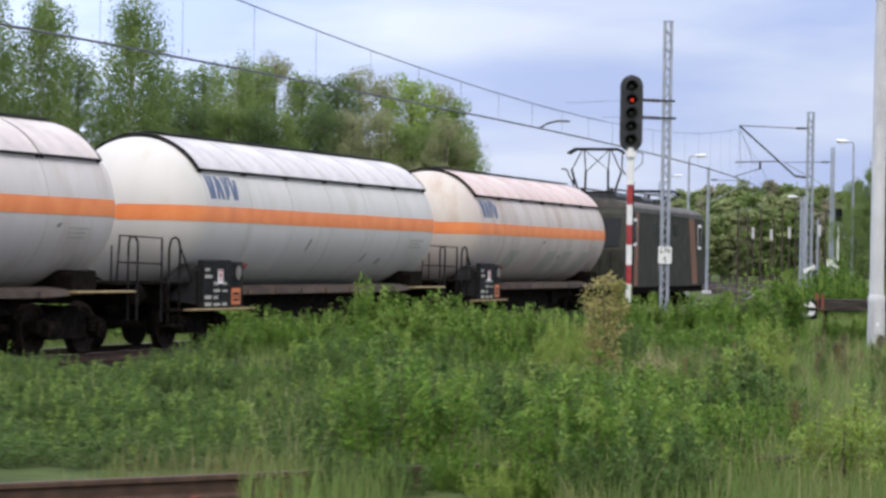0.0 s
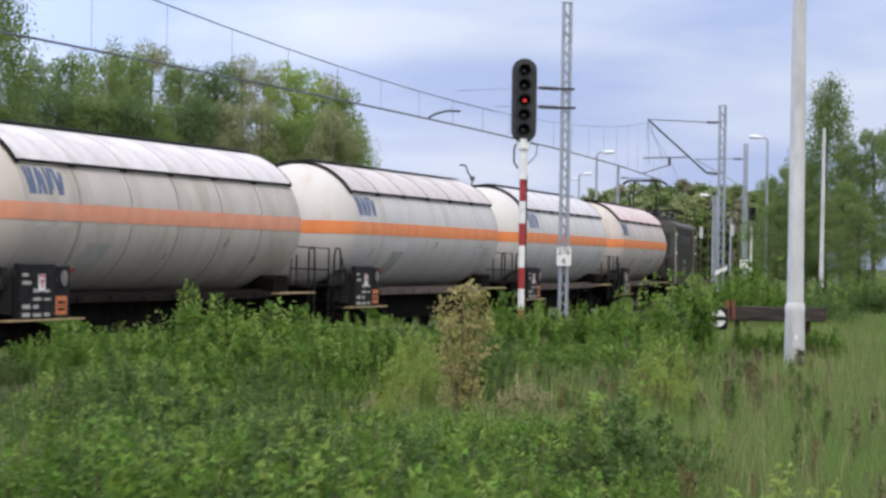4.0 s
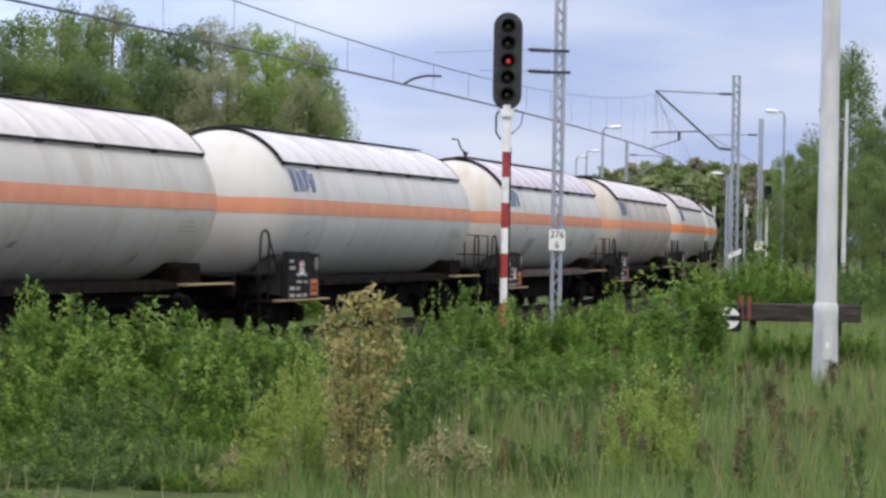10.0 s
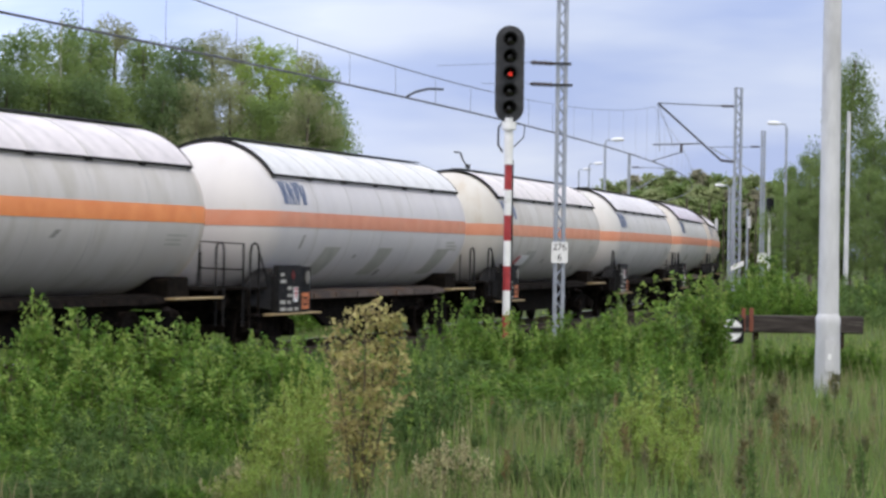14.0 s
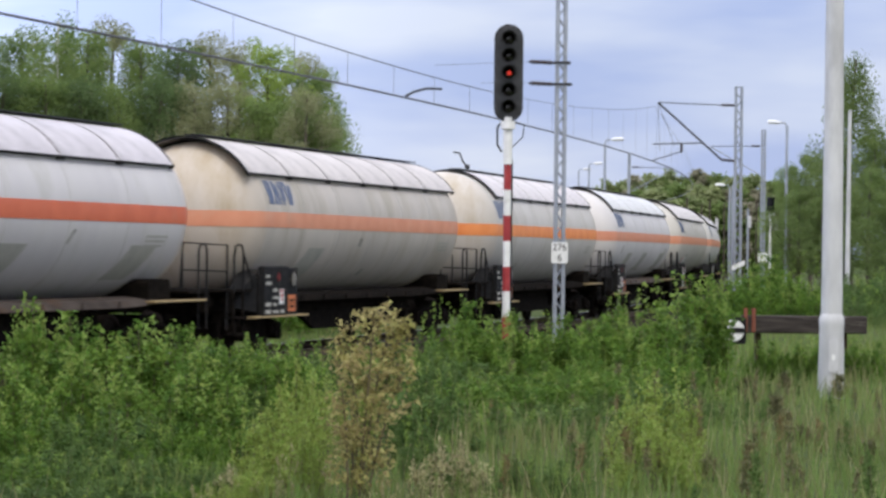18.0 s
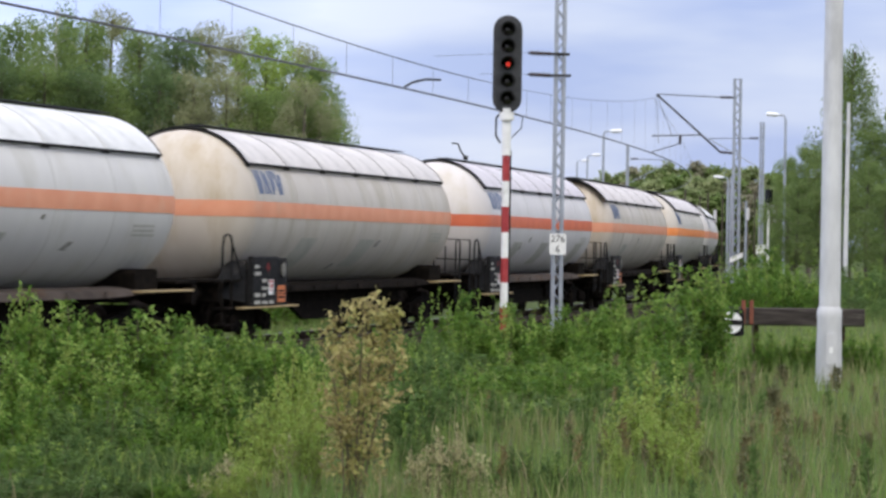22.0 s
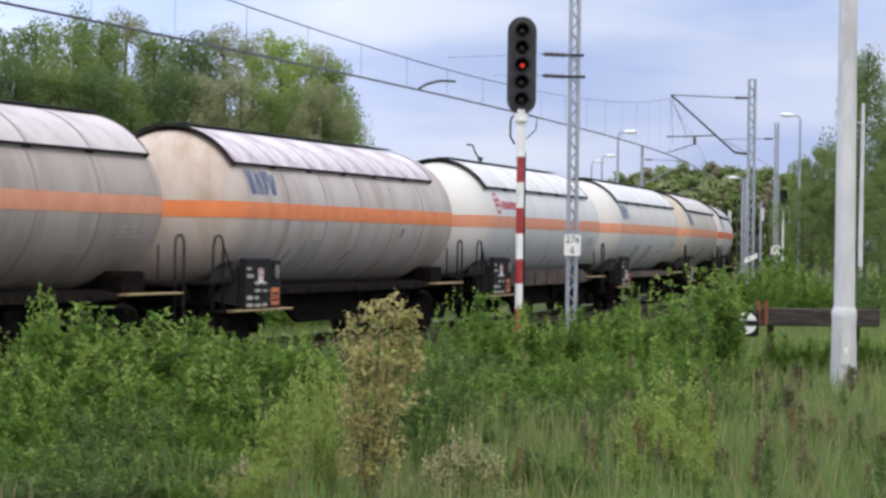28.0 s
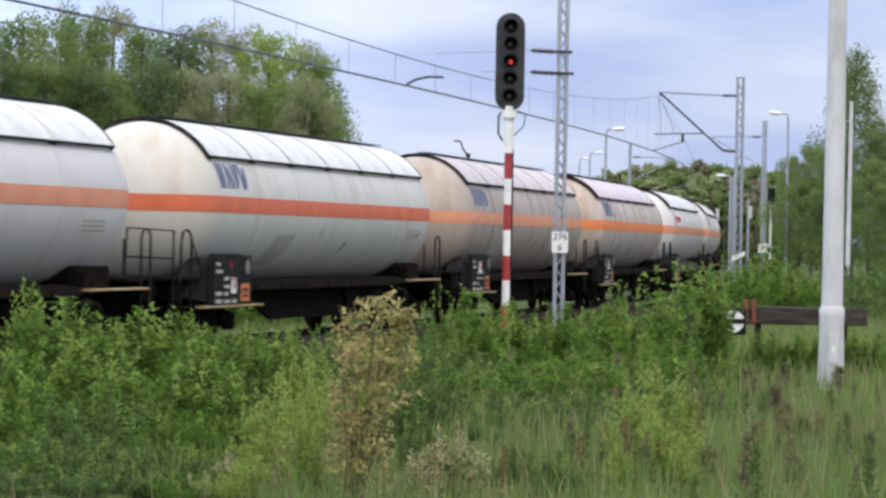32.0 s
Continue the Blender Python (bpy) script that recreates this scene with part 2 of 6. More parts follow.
M = dict(
    ground=mat("grassy soil", (0.05, 0.068, 0.025), (0.075, 0.1, 0.035), 3.0, 0.95, bump=0.6, fine=25, stain=(0.10, 0.09, 0.045), stain_scale=0.35, stain_at=0.6, spec=0.05),
    ballast=mat("oily ballast", (0.017, 0.013, 0.011), (0.038, 0.03, 0.025), 22.0, 0.95, bump=0.9, fine=35, stain=(0.04, 0.028, 0.022), stain_scale=0.8, spec=0.03),
    rail=mat("rusty rail", (0.06, 0.036, 0.026), (0.10, 0.06, 0.042), 9.0, 0.7, 0.4, bump=0.3),
    railtop=mat("worn rail head", (0.35, 0.34, 0.33), (0.45, 0.44, 0.43), 12.0, 0.35, 0.9, bump=0.05),
    sleeper=mat("weathered sleeper", (0.055, 0.044, 0.036), (0.10, 0.083, 0.068), 7.0, 0.95, spec=0.1, bump=0.5, stretched=(1, 6, 6)),
    concrete=mat("pale concrete", (0.50, 0.50, 0.52), (0.62, 0.62, 0.64), 5.0, 0.85, bump=0.2, fine=90, stain=(0.36, 0.36, 0.37), stain_scale=1.5, stain_at=0.58, stretched=(1, 1, 0.35)),
    steel=mat("grey painted steel", (0.28, 0.31, 0.37), (0.38, 0.41, 0.47), 5.0, 0.55, 0.35, bump=0.1, stain=(0.20, 0.18, 0.17), stain_scale=2.5, stain_at=0.62),
    darksteel=mat("dark steel", (0.03, 0.032, 0.036), (0.055, 0.055, 0.06), 6.0, 0.6, 0.4, bump=0.1),
    black=mat("black painted steel", (0.010, 0.010, 0.011), (0.022, 0.022, 0.023), 6.0, 0.75, 0.0, bump=0.1, spec=0.1, stain=(0.05, 0.04, 0.033), stain_scale=3.0, stain_at=0.62),
    # grime taken nearly to black: shade beneath the wagons is put into the colour
    under=mat("grimy shade-dark running gear", (0.006, 0.0055, 0.005), (0.015, 0.012, 0.010), 7.0, 0.95, 0.0, bump=0.3, spec=0.03, stain=(0.032, 0.022, 0.017), stain_scale=3.5, stain_at=0.64),
    sill=mat("dusty brown-grey frame", (0.045, 0.036, 0.031), (0.085, 0.068, 0.058), 3.0, 0.85, 0.0, bump=0.2, spec=0.15, stain=(0.10, 0.055, 0.03), stain_scale=1.6, stain_at=0.6, stretched=(0.5, 1, 1)),
    wheel=mat("worn wheel", (0.02, 0.015, 0.013), (0.04, 0.03, 0.025), 10.0, 0.8, 0.1, bump=0.2, spec=0.1),
    orange=mat("orange band", (0.72, 0.20, 0.06), (0.80, 0.26, 0.09), 2.0, 0.55, bump=0.03, stain=(0.55, 0.20, 0.09), stain_scale=0.9, stain_at=0.66, vary=0.10),
    redorange=mat("red-orange band", (0.60, 0.135, 0.055), (0.68, 0.17, 0.075), 2.0, 0.55, bump=0.03, stain=(0.50, 0.17, 0.09), stain_scale=0.9, stain_at=0.64, vary=0.06),
    paleorange=mat("faded orange band", (0.63, 0.25, 0.145), (0.69, 0.30, 0.185), 2.0, 0.6, bump=0.03, stain=(0.60, 0.33, 0.22), stain_scale=0.9, stain_at=0.62, vary=0.06),
    blue=mat("blue marking", (0.06, 0.09, 0.165), (0.10, 0.13, 0.215), 6.0, 0.55, bump=0.02),
    redmark=mat("red marking", (0.36, 0.045, 0.05), (0.46, 0.075, 0.08), 6.0, 0.55, bump=0.02),
    white=mat("white paint", (0.72, 0.72, 0.72), (0.82, 0.82, 0.82), 8.0, 0.5, bump=0.05, stain=(0.5, 0.48, 0.44), stain_scale=5.0, stain_at=0.64),
    red=mat("red paint", (0.30, 0.025, 0.03), (0.38, 0.04, 0.045), 8.0, 0.5, bump=0.05),
    darkred=mat("dark red paint", (0.11, 0.014, 0.014), (0.16, 0.024, 0.022), 8.0, 0.7, bump=0.05, spec=0.2),
    orangeplate=mat("orange plate", (0.52, 0.135, 0.035), (0.60, 0.18, 0.05), 8.0, 0.45, bump=0.02),
    grime=mat("grey grime patch", (0.34, 0.335, 0.30), (0.42, 0.41, 0.37), 3.0, 0.8, bump=0.05),
    seam_grey=mat("dull grey lettering", (0.13, 0.125, 0.11), (0.19, 0.18, 0.16), 4.0, 0.8, bump=0.05),
    darkseam=mat("sooty seam", (0.08, 0.072, 0.065), (0.17, 0.155, 0.14), 4.0, 0.8, bump=0.05),
    smudge=mat("dark smudge", (0.17, 0.16, 0.14), (0.33, 0.32, 0.29), 5.0, 0.85, bump=0.05),
    seam=mat("dirty seam", (0.42, 0.41, 0.39), (0.52, 0.51, 0.49), 4.0, 0.7, bump=0.05),
    yellow=mat("faded yellow board", (0.27, 0.195, 0.09), (0.38, 0.285, 0.14), 6.0, 0.7, bump=0.1, stain=(0.2, 0.15, 0.1), stain_scale=4, stain_at=0.6),
    wire=mat("tarnished wire", (0.07, 0.07, 0.08), (0.11, 0.11, 0.12), 8.0, 0.5, 0.6, bump=0.0),
    insulator=mat("brown porcelain", (0.035, 0.025, 0.022), (0.05, 0.035, 0.03), 8.0, 0.5, bump=0.0, spec=0.2),
    timber=mat("weathered timber", (0.03, 0.026, 0.024), (0.075, 0.064, 0.058), 5.0, 0.95, spec=0.1, bump=0.5, fine=40, stretched=(0.4, 5, 5), stain=(0.22, 0.20, 0.18), stain_scale=3.0, stain_at=0.62),
    rust=mat("rusty bracket", (0.16, 0.05, 0.03), (0.24, 0.08, 0.045), 9.0, 0.85, bump=0.4),
    locodark=mat("dark brown engine paint", (0.024, 0.026, 0.019), (0.042, 0.042, 0.032), 3.0, 0.75, bump=0.05, spec=0.2, stain=(0.06, 0.05, 0.042), stain_scale=1.6, stain_at=0.6),
    locoorange=mat("dull orange engine paint", (0.15, 0.062, 0.03), (0.20, 0.085, 0.042), 3.0, 0.55, bump=0.05),
    locoroof=mat("grey engine roof", (0.06, 0.055, 0.05), (0.11, 0.10, 0.09), 3.0, 0.7, bump=0.1),
    glassdark=mat("dark window glass", (0.012, 0.013, 0.015), None, 3.0, 0.25, bump=0.0, spec=0.15),
    lens=mat("dark lamp lens", (0.015, 0.013, 0.013), None, 3.0, 0.12, bump=0.0),
    redlamp=glow("red lamp", (0.9, 0.04, 0.02), 0.45),
    lampglass=mat("lamp glass", (0.75, 0.76, 0.8), None, 3.0, 0.2, bump=0.0),
    bark=mat("grey bark", (0.07, 0.06, 0.045), (0.14, 0.12, 0.095), 9.0, 0.95, bump=0.6, stretched=(4, 4, 1)),
    birch=mat("birch bark", (0.45, 0.44, 0.41), (0.6, 0.59, 0.56), 6.0, 0.85, bump=0.3, stain=(0.06, 0.055, 0.05), stain_scale=5.0, stain_at=0.60, stretched=(1, 1, 3)),
    stem=mat("thin stem", (0.09, 0.075, 0.045), (0.14, 0.11, 0.07), 9.0, 0.9, bump=0.2),
    leaf_a=mat("fresh leaves", (0.062, 0.13, 0.024), (0.170, 0.275, 0.046), 5.0, 0.6, bump=0.0, spec=0.1, vary=0.2, island=True, trans=0.4),
    leaf_b=mat("deep green leaves", (0.06, 0.112, 0.032), (0.132, 0.20, 0.058), 5.0, 0.6, bump=0.0, spec=0.1, vary=0.2, island=True, trans=0.35),
    leaf_t=mat("young shoot leaves", (0.17, 0.265, 0.055), (0.255, 0.34, 0.08), 4.0, 0.6, bump=0.0, spec=0.15, vary=0.25, island=True, trans=0.45),
    leaf_y=mat("tawny leaves", (0.31, 0.285, 0.10), (0.45, 0.38, 0.18), 3.5, 0.6, bump=0.0, spec=0.1, vary=0.3, island=True, trans=0.45),
    leaf_l=mat("lime leaves", (0.225, 0.315, 0.066), (0.325, 0.395, 0.105), 4.0, 0.5, bump=0.0, spec=0.1, vary=0.3, island=True, trans=0.5),
    leaf_g=mat("greyish seed heads", (0.33, 0.31, 0.16), (0.45, 0.41, 0.24), 3.5, 0.7, bump=0.0, spec=0.1, vary=0.3, island=True, trans=0.4),
    tree_a=mat("spring foliage", (0.17, 0.245, 0.085), (0.255, 0.335, 0.115), 7.0, 0.6, bump=0.0, spec=0.1, vary=0.12, island=True, trans=0.6),
    tree_b=mat("dark foliage", (0.12, 0.18, 0.075), (0.175, 0.245, 0.10), 7.0, 0.6, bump=0.0, spec=0.1, vary=0.12, island=True, trans=0.6),
    tree_c=mat("pale new foliage", (0.28, 0.30, 0.16), (0.37, 0.38, 0.215), 7.0, 0.6, bump=0.0, spec=0.1, vary=0.12, island=True, trans=0.6),
    tree_d=mat("bright foliage", (0.26, 0.36, 0.09), (0.34, 0.44, 0.115), 7.0, 0.6, bump=0.0, spec=0.1, vary=0.14, island=True, trans=0.55),
    tree_e=mat("mid green foliage", (0.14, 0.205, 0.068), (0.21, 0.275, 0.095), 7.0, 0.6, bump=0.0, spec=0.1, vary=0.14, island=True, trans=0.55),
    # far slope leaves: the haze of distance is put into these pale, muted colours
    tree_f=mat("haze-tinted far foliage", (0.27, 0.32, 0.15), (0.34, 0.38, 0.19), 5.0, 0.7, bump=0.0, spec=0.1, vary=0.14, island=True, trans=0.5),
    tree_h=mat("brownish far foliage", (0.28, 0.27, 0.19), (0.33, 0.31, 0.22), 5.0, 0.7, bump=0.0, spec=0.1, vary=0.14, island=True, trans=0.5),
    grass=mat("spring grass", (0.14, 0.22, 0.06), (0.20, 0.275, 0.082), 0.5, 0.7, bump=0.0, spec=0.1, vary=0.18, island=True, trans=0.45, stain=(0.215, 0.195, 0.09), stain_scale=0.6, stain_at=0.56),
    drygrass=mat("dry stalks", (0.28, 0.26, 0.14), (0.35, 0.31, 0.17), 0.5, 0.8, bump=0.0, spec=0.1, vary=0.3, island=True, trans=0.3),
    dock=mat("rusty seed stalks", (0.14, 0.12, 0.05), (0.22, 0.16, 0.07), 4.0, 0.8, bump=0.0, vary=0.3, island=True, trans=0.3),
    pine=mat("pine seedling", (0.085, 0.10, 0.04), (0.18, 0.15, 0.062), 4.0, 0.7, bump=0.0, vary=0.3, island=True),
)


# ---- geometry helpers ----
class Geo:
    """Vertices and faces of one mesh in the making."""

    def __init__(self):
        self.v, self.f = [], []

    def add(self, verts, faces):
        o = len(self.v)
        self.v.extend(tuple(p) for p in verts)
        self.f.extend(tuple(i + o for i in q) for q in faces)
        return self

    def box(self, x0, x1, y0, y1, z0, z1, c=0.0, axis=0):
        """A box with chamfered long edges along axis 0, 1 or 2."""
        lo, hi = (x0, y0, z0), (x1, y1, z1)
        a, b = [i for i in range(3) if i != axis]
        c = min(c, (hi[a] - lo[a]) * 0.45, (hi[b] - lo[b]) * 0.45)
        if c > 0:
            ring = [(lo[a] + c, lo[b]), (hi[a] - c, lo[b]), (hi[a], lo[b] + c), (hi[a], hi[b] - c), (hi[a] - c, hi[b]), (lo[a] + c, hi[b]), (lo[a], hi[b] - c), (lo[a], lo[b] + c)]
        else:
            ring = [(lo[a], lo[b]), (hi[a], lo[b]), (hi[a], hi[b]), (lo[a], hi[b])]
        n = len(ring)
        verts = []
        for e in (lo[axis], hi[axis]):
            for p, q in ring:
                w = [0, 0, 0]
                w[axis], w[a], w[b] = e, p, q
                verts.append(w)
        faces = [tuple(range(n))[::-1], tuple(range(n, 2 * n))] + [(i, (i + 1) % n, n + (i + 1) % n, n + i) for i in range(n)]
        if axis == 1:
            faces = [q[::-1] for q in faces]
        return self.add(verts, faces)

    def tube(self, points, radius, seg=8, caps=True):
        """A round bar through points; radius is one number or one for each point."""
        pts = [Vector(p) for p in points]
        rad = radius if isinstance(radius, (list, tuple)) else [radius] * len(pts)
        verts, side = [], None
        for i, p in enumerate(pts):
            d = (pts[min(i + 1, len(pts) - 1)] - pts[max(i - 1, 0)]).normalized()
            side = (side - d * side.dot(d)) if side else d.orthogonal()
            if side.length < 1e-4:
                side = d.orthogonal()
            side.normalize()
            up = d.cross(side)
            for k in range(seg):
                a = 2 * math.pi * k / seg
                verts.append(p + (side * math.cos(a) + up * math.sin(a)) * rad[i])
        faces = [(i * seg + k, i * seg + (k + 1) % seg, (i + 1) * seg + (k + 1) % seg, (i + 1) * seg + k) for i in range(len(pts) - 1) for k in range(seg)]
        if caps:
            faces += [tuple(range(seg))[::-1], tuple(range((len(pts) - 1) * seg, len(pts) * seg))]
        return self.add(verts, faces)

    def lathe(self, profile, seg=48, a0=0.0, a1=360.0, axis=0, centre=(0, 0, 0)):
        """Turns (along, radius) pairs round axis 0, 1 or 2."""
        full = abs(a1 - a0) >= 359.9
        m = seg if full else seg + 1
        verts = []
        for along, r in profile:
            for k in range(m):
                a = radians(a0 + (a1 - a0) * k / seg)
                c, s = math.cos(a) * r, math.sin(a) * r
                w = {0: (along, c, s), 1: (s, along, c), 2: (c, s, along)}[axis]
                verts.append((w[0] + centre[0], w[1] + centre[1], w[2] + centre[2]))
        faces = []
        for i in range(len(profile) - 1):
            for k in range(seg):
                k2 = (k + 1) % m
                faces.append((i * m + k, (i + 1) * m + k, (i + 1) * m + k2, i * m + k2)[::-1])
        if full:
            for i, flip in ((0, True), (len(profile) - 1, False)):
                if profile[i][1] > 1e-4:
                    q = tuple(range(i * m, i * m + m))
                    faces.append(q[::-1] if flip else q)
        return self.add(verts, faces)

    def shell(self, x0, x1, a0, a1, r, thick=0.005, slant=0.0, nx=1, na=4):
        """A plate bent round the x axis; angles in degrees from +y towards +z; its foot is shifted by slant."""
        def at(i, j, rr):
            a = radians(a0 + (a1 - a0) * j / na)
            return (x0 + (x1 - x0) * i / nx + slant * (j / na - 0.5), math.cos(a) * rr, math.sin(a) * rr)
        w = na + 1
        verts = [at(i, j, r) for i in range(nx + 1) for j in range(w)] + [at(i, j, r - thick) for i in range(nx + 1) for j in range(w)]
        o = (nx + 1) * w
        faces = []
        for i in range(nx):
            for j in range(na):
                q = (i * w + j, (i + 1) * w + j, (i + 1) * w + j + 1, i * w + j + 1)
                faces += [q, tuple(k + o for k in q[::-1])]
            for j in (0, na):
                faces.append((i * w + j, (i + 1) * w + j, (i + 1) * w + j + o, i * w + j + o))
        for i in (0, nx):
            faces += [(i * w + j, i * w + j + 1, i * w + j + 1 + o, i * w + j + o) for j in range(na)]
        return self.add(verts, faces)

    def mesh(self, name, material, smooth=True):
        me = bpy.data.meshes.new(name)
        me.from_pydata(self.v, [], self.f)
        me.materials.append(material)
        if smooth:
            me.shade_smooth()
            me.set_sharp_from_angle(angle=radians(38))
        me.update()
        return me


def part(name, geo, material=None, parent=None, label="", m=None, smooth=True):
    """One mesh object, under a thing or a part. geo: a Geo, or a mesh that is shared."""
    ob = new(name, geo if isinstance(geo, bpy.types.Mesh) else geo.mesh(name, material, smooth))
    if parent:
        ob.parent = parent
    if m is not None:
        ob.matrix_basis = m
    if label:
        tagged(ob, label)
    return ob


def thing(name, m, label, category, group="", kind=""):
    ob = new(name)
    ob.empty_display_size = 0.3
    ob.matrix_basis = m
    return tagged(ob, label, category, group, kind)


# ---- plan ----
RAIL = -0.25          # rail top
STEP = 17.2           # wagon length over buffers
TANK = 2.60           # tank axis over rail top
TR, TL = 1.47, 13.15  # tank radius, length of its straight part


def track_table():
    """The main track's centre line, every half metre, from 150 m behind to 520 m ahead: s, x, y, heading."""
    def heading(s):
        u = min(max(s, -15.0), 95.0)
        h = 0.30287 - 0.0014596 * u - 1.36128e-5 * u * u / 2
        if s > 95:
            h -= 0.0026 * min(s - 95, 60)
        return h
    rows = [(0.0, -6.654, 42.152, heading(0))]
    x, y, s = rows[0][1:3] + (0.0,)
    while s < 520:
        h = heading(s + 0.25)
        x, y, s = x + 0.5 * math.sin(h), y + 0.5 * math.cos(h), s + 0.5
        rows.append((s, x, y, heading(s)))
    x, y, s = rows[0][1:3] + (0.0,)
    while s > -420:
        h = heading(s - 0.25)
        x, y, s = x - 0.5 * math.sin(h), y - 0.5 * math.cos(h), s - 0.5
        rows.insert(0, (s, x, y, heading(s)))
    return np.array(rows)


TABLE = track_table()


def on_track(s, side=0.0):
    """x, y and heading at s along the main track, side metres to its right."""
    x, y, h = (float(np.interp(s, TABLE[:, 0], TABLE[:, k])) for k in (1, 2, 3))
    return x + math.cos(h) * side, y - math.sin(h) * side, h


def from_track(x, y):
    """How far x, y lies from the main track, to its right."""
    i = int(np.argmin((TABLE[:, 1] - x) ** 2 + (TABLE[:, 2] - y) ** 2))
    return (x - TABLE[i, 1]) * math.cos(TABLE[i, 3]) - (y - TABLE[i, 2]) * math.sin(TABLE[i, 3])


def lie(x, y):
    """The ground's height."""
    d = from_track(x, y)
    e = min(max((d - 3.2) / 4.0, 0.0), 1.0)
    e = e * e * (3 - 2 * e)
    return -0.55 * (1 - e) + 0.05 * noise.noise((x * 0.25, y * 0.25, 0)) * e


# ---- ground ----
def ground():
    g = Geo()
    xs = [-900, -500, -250, -120, -70, -45] + [x * 1.0 for x in range(-34, 45)] + [60, 90, 150, 300, 600, 1200]
    ys = [-400, -150, -60, -30] + [y * 1.0 for y in range(-16, 80)] + list(range(80, 200, 6)) + [230, 280, 360, 500, 800, 1400, 2500]
    v = [(x, y, lie(x, y) if -40 < x < 50 and -20 < y < 200 else (-0.55 if x < -20 or y > 199 and x < 40 else -0.3)) for y in ys for x in xs]
    w = len(xs)
    g.add(v, [(j * w + i, j * w + i + 1, (j + 1) * w + i + 1, (j + 1) * w + i) for j in range(len(ys) - 1) for i in range(w - 1)])
    ob = part("ground", g, M["ground"])
    tagged(ob, "uneven grassy ground beside the railway", "ground", kind="structure")


ground()


# ---- tracks ----
def strip(s0, s1, ds, shape, side=0.0):
    """A band along the track: shape is a row of (side, z), low to high side."""
    g, n = Geo(), len(shape)
    ss = np.arange(s0, s1 + ds * 0.5, ds)
    for s in ss:
        for a, z in shape:
            x, y, _ = on_track(float(s), a + side)
            g.v.append((x, y, z))
    g.f = [(i * n + k, i * n + k + 1, (i + 1) * n + k + 1, (i + 1) * n + k)[::-1] for i in range(len(ss) - 1) for k in range(n - 1)]
    return g


def rail_shape(at):
    z = RAIL
    return [(at + 0.075, z - 0.16), (at + 0.075, z - 0.145), (at + 0.012, z - 0.12), (at + 0.012, z - 0.05), (at + 0.036, z - 0.03), (at + 0.034, z),
            (at - 0.034, z), (at - 0.036, z - 0.03), (at - 0.012, z - 0.05), (at - 0.012, z - 0.12), (at - 0.075, z - 0.145), (at - 0.075, z - 0.16)][::-1]


def railway(side, label, s0, s1):
    ob = part("railway_track", strip(s0, s1, 4.0, [(-2.7, -0.58), (-1.75, -0.40), (1.75, -0.40), (2.7, -0.58)], side), M["ballast"])
    tagged(ob, label, "railway track", "parallel railway tracks", kind="structure")
    if side == 0:
        g = Geo()
        ss = [float(q) for q in np.arange(-45, 75, 1.5)]
        for q in ss:
            reach = 1.0 + 1.3 * min(max((-8 - q) / 12, 0), 1)
            for k, a in enumerate((2.6, 3.4 * reach, 4.2 * reach, 5.0 * reach)):
                x, y, _ = on_track(q, a + (0.5 * noise.noise((q * 0.3, 2.0, 0)) if k == 3 else 0))
                g.v.append((x, y, lie(x, y) + (0.03, 0.03, 0.02, -0.03)[k]))
        g.f = [(i * 4 + k, (i + 1) * 4 + k, (i + 1) * 4 + k + 1, i * 4 + k + 1)[::-1] for i in range(len(ss) - 1) for k in range(3)]
        part("cinder_shoulder", g, M["ballast"], ob, "dark cinder strip beside the track")
    for a in (-0.75, 0.75):
        part("rail", strip(s0, s1, 2.0, rail_shape(a), side), M["rail"], ob, "rusty steel rail")
        part("rail_head", strip(s0, s1, 2.0, [(a - 0.03, RAIL + 0.003), (a + 0.03, RAIL + 0.003)], side), M["railtop"], ob, "polished running surface of the rail")
    sl = Geo().box(-0.13, 0.13, -1.3, 1.3, -0.16, 0.0, 0.02, 1).mesh("sleeper", M["sleeper"], False)
    s = max(s0, -24.0)
    while s < min(70, s1):
        x, y, h = on_track(s, side)
        part("sleeper", sl, None, ob, m=pose(x, y, RAIL - 0.15, 0, 0, 90 - math.degrees(h)))
        s += 0.62
    return ob


# ---- train ----
HEAD = 1.10


def tank_profile(grow=0.0, n=10):
    a = TL / 2
    pts = [(-a - (HEAD + grow) * math.cos(q), (TR + grow) * math.sin(q)) for q in np.linspace(0.0, math.pi / 2, n)]
    pts[0] = (pts[0][0], 0.0)
    straight = [(-a + TL * i / 6, TR + grow) for i in range(1, 6)]
    return pts + straight + [(-x, r) for x, r in pts[::-1]]


def bar_path(g, pts, r=0.02, seg=6):
    return g.tube(pts, r, seg)


SHARED = {}


def shared(name, build, material, smooth=True):
    """A mesh that is made once."""
    if name not in SHARED:
        g = Geo()
        build(g)
        SHARED[name] = g.mesh(name if isinstance(name, str) else "fitting", M[material], smooth)
    return SHARED[name]


def b_sill(g):
    g.box(-8.0, 8.0, -0.30, 0.30, 0.90, 1.22, 0.03)


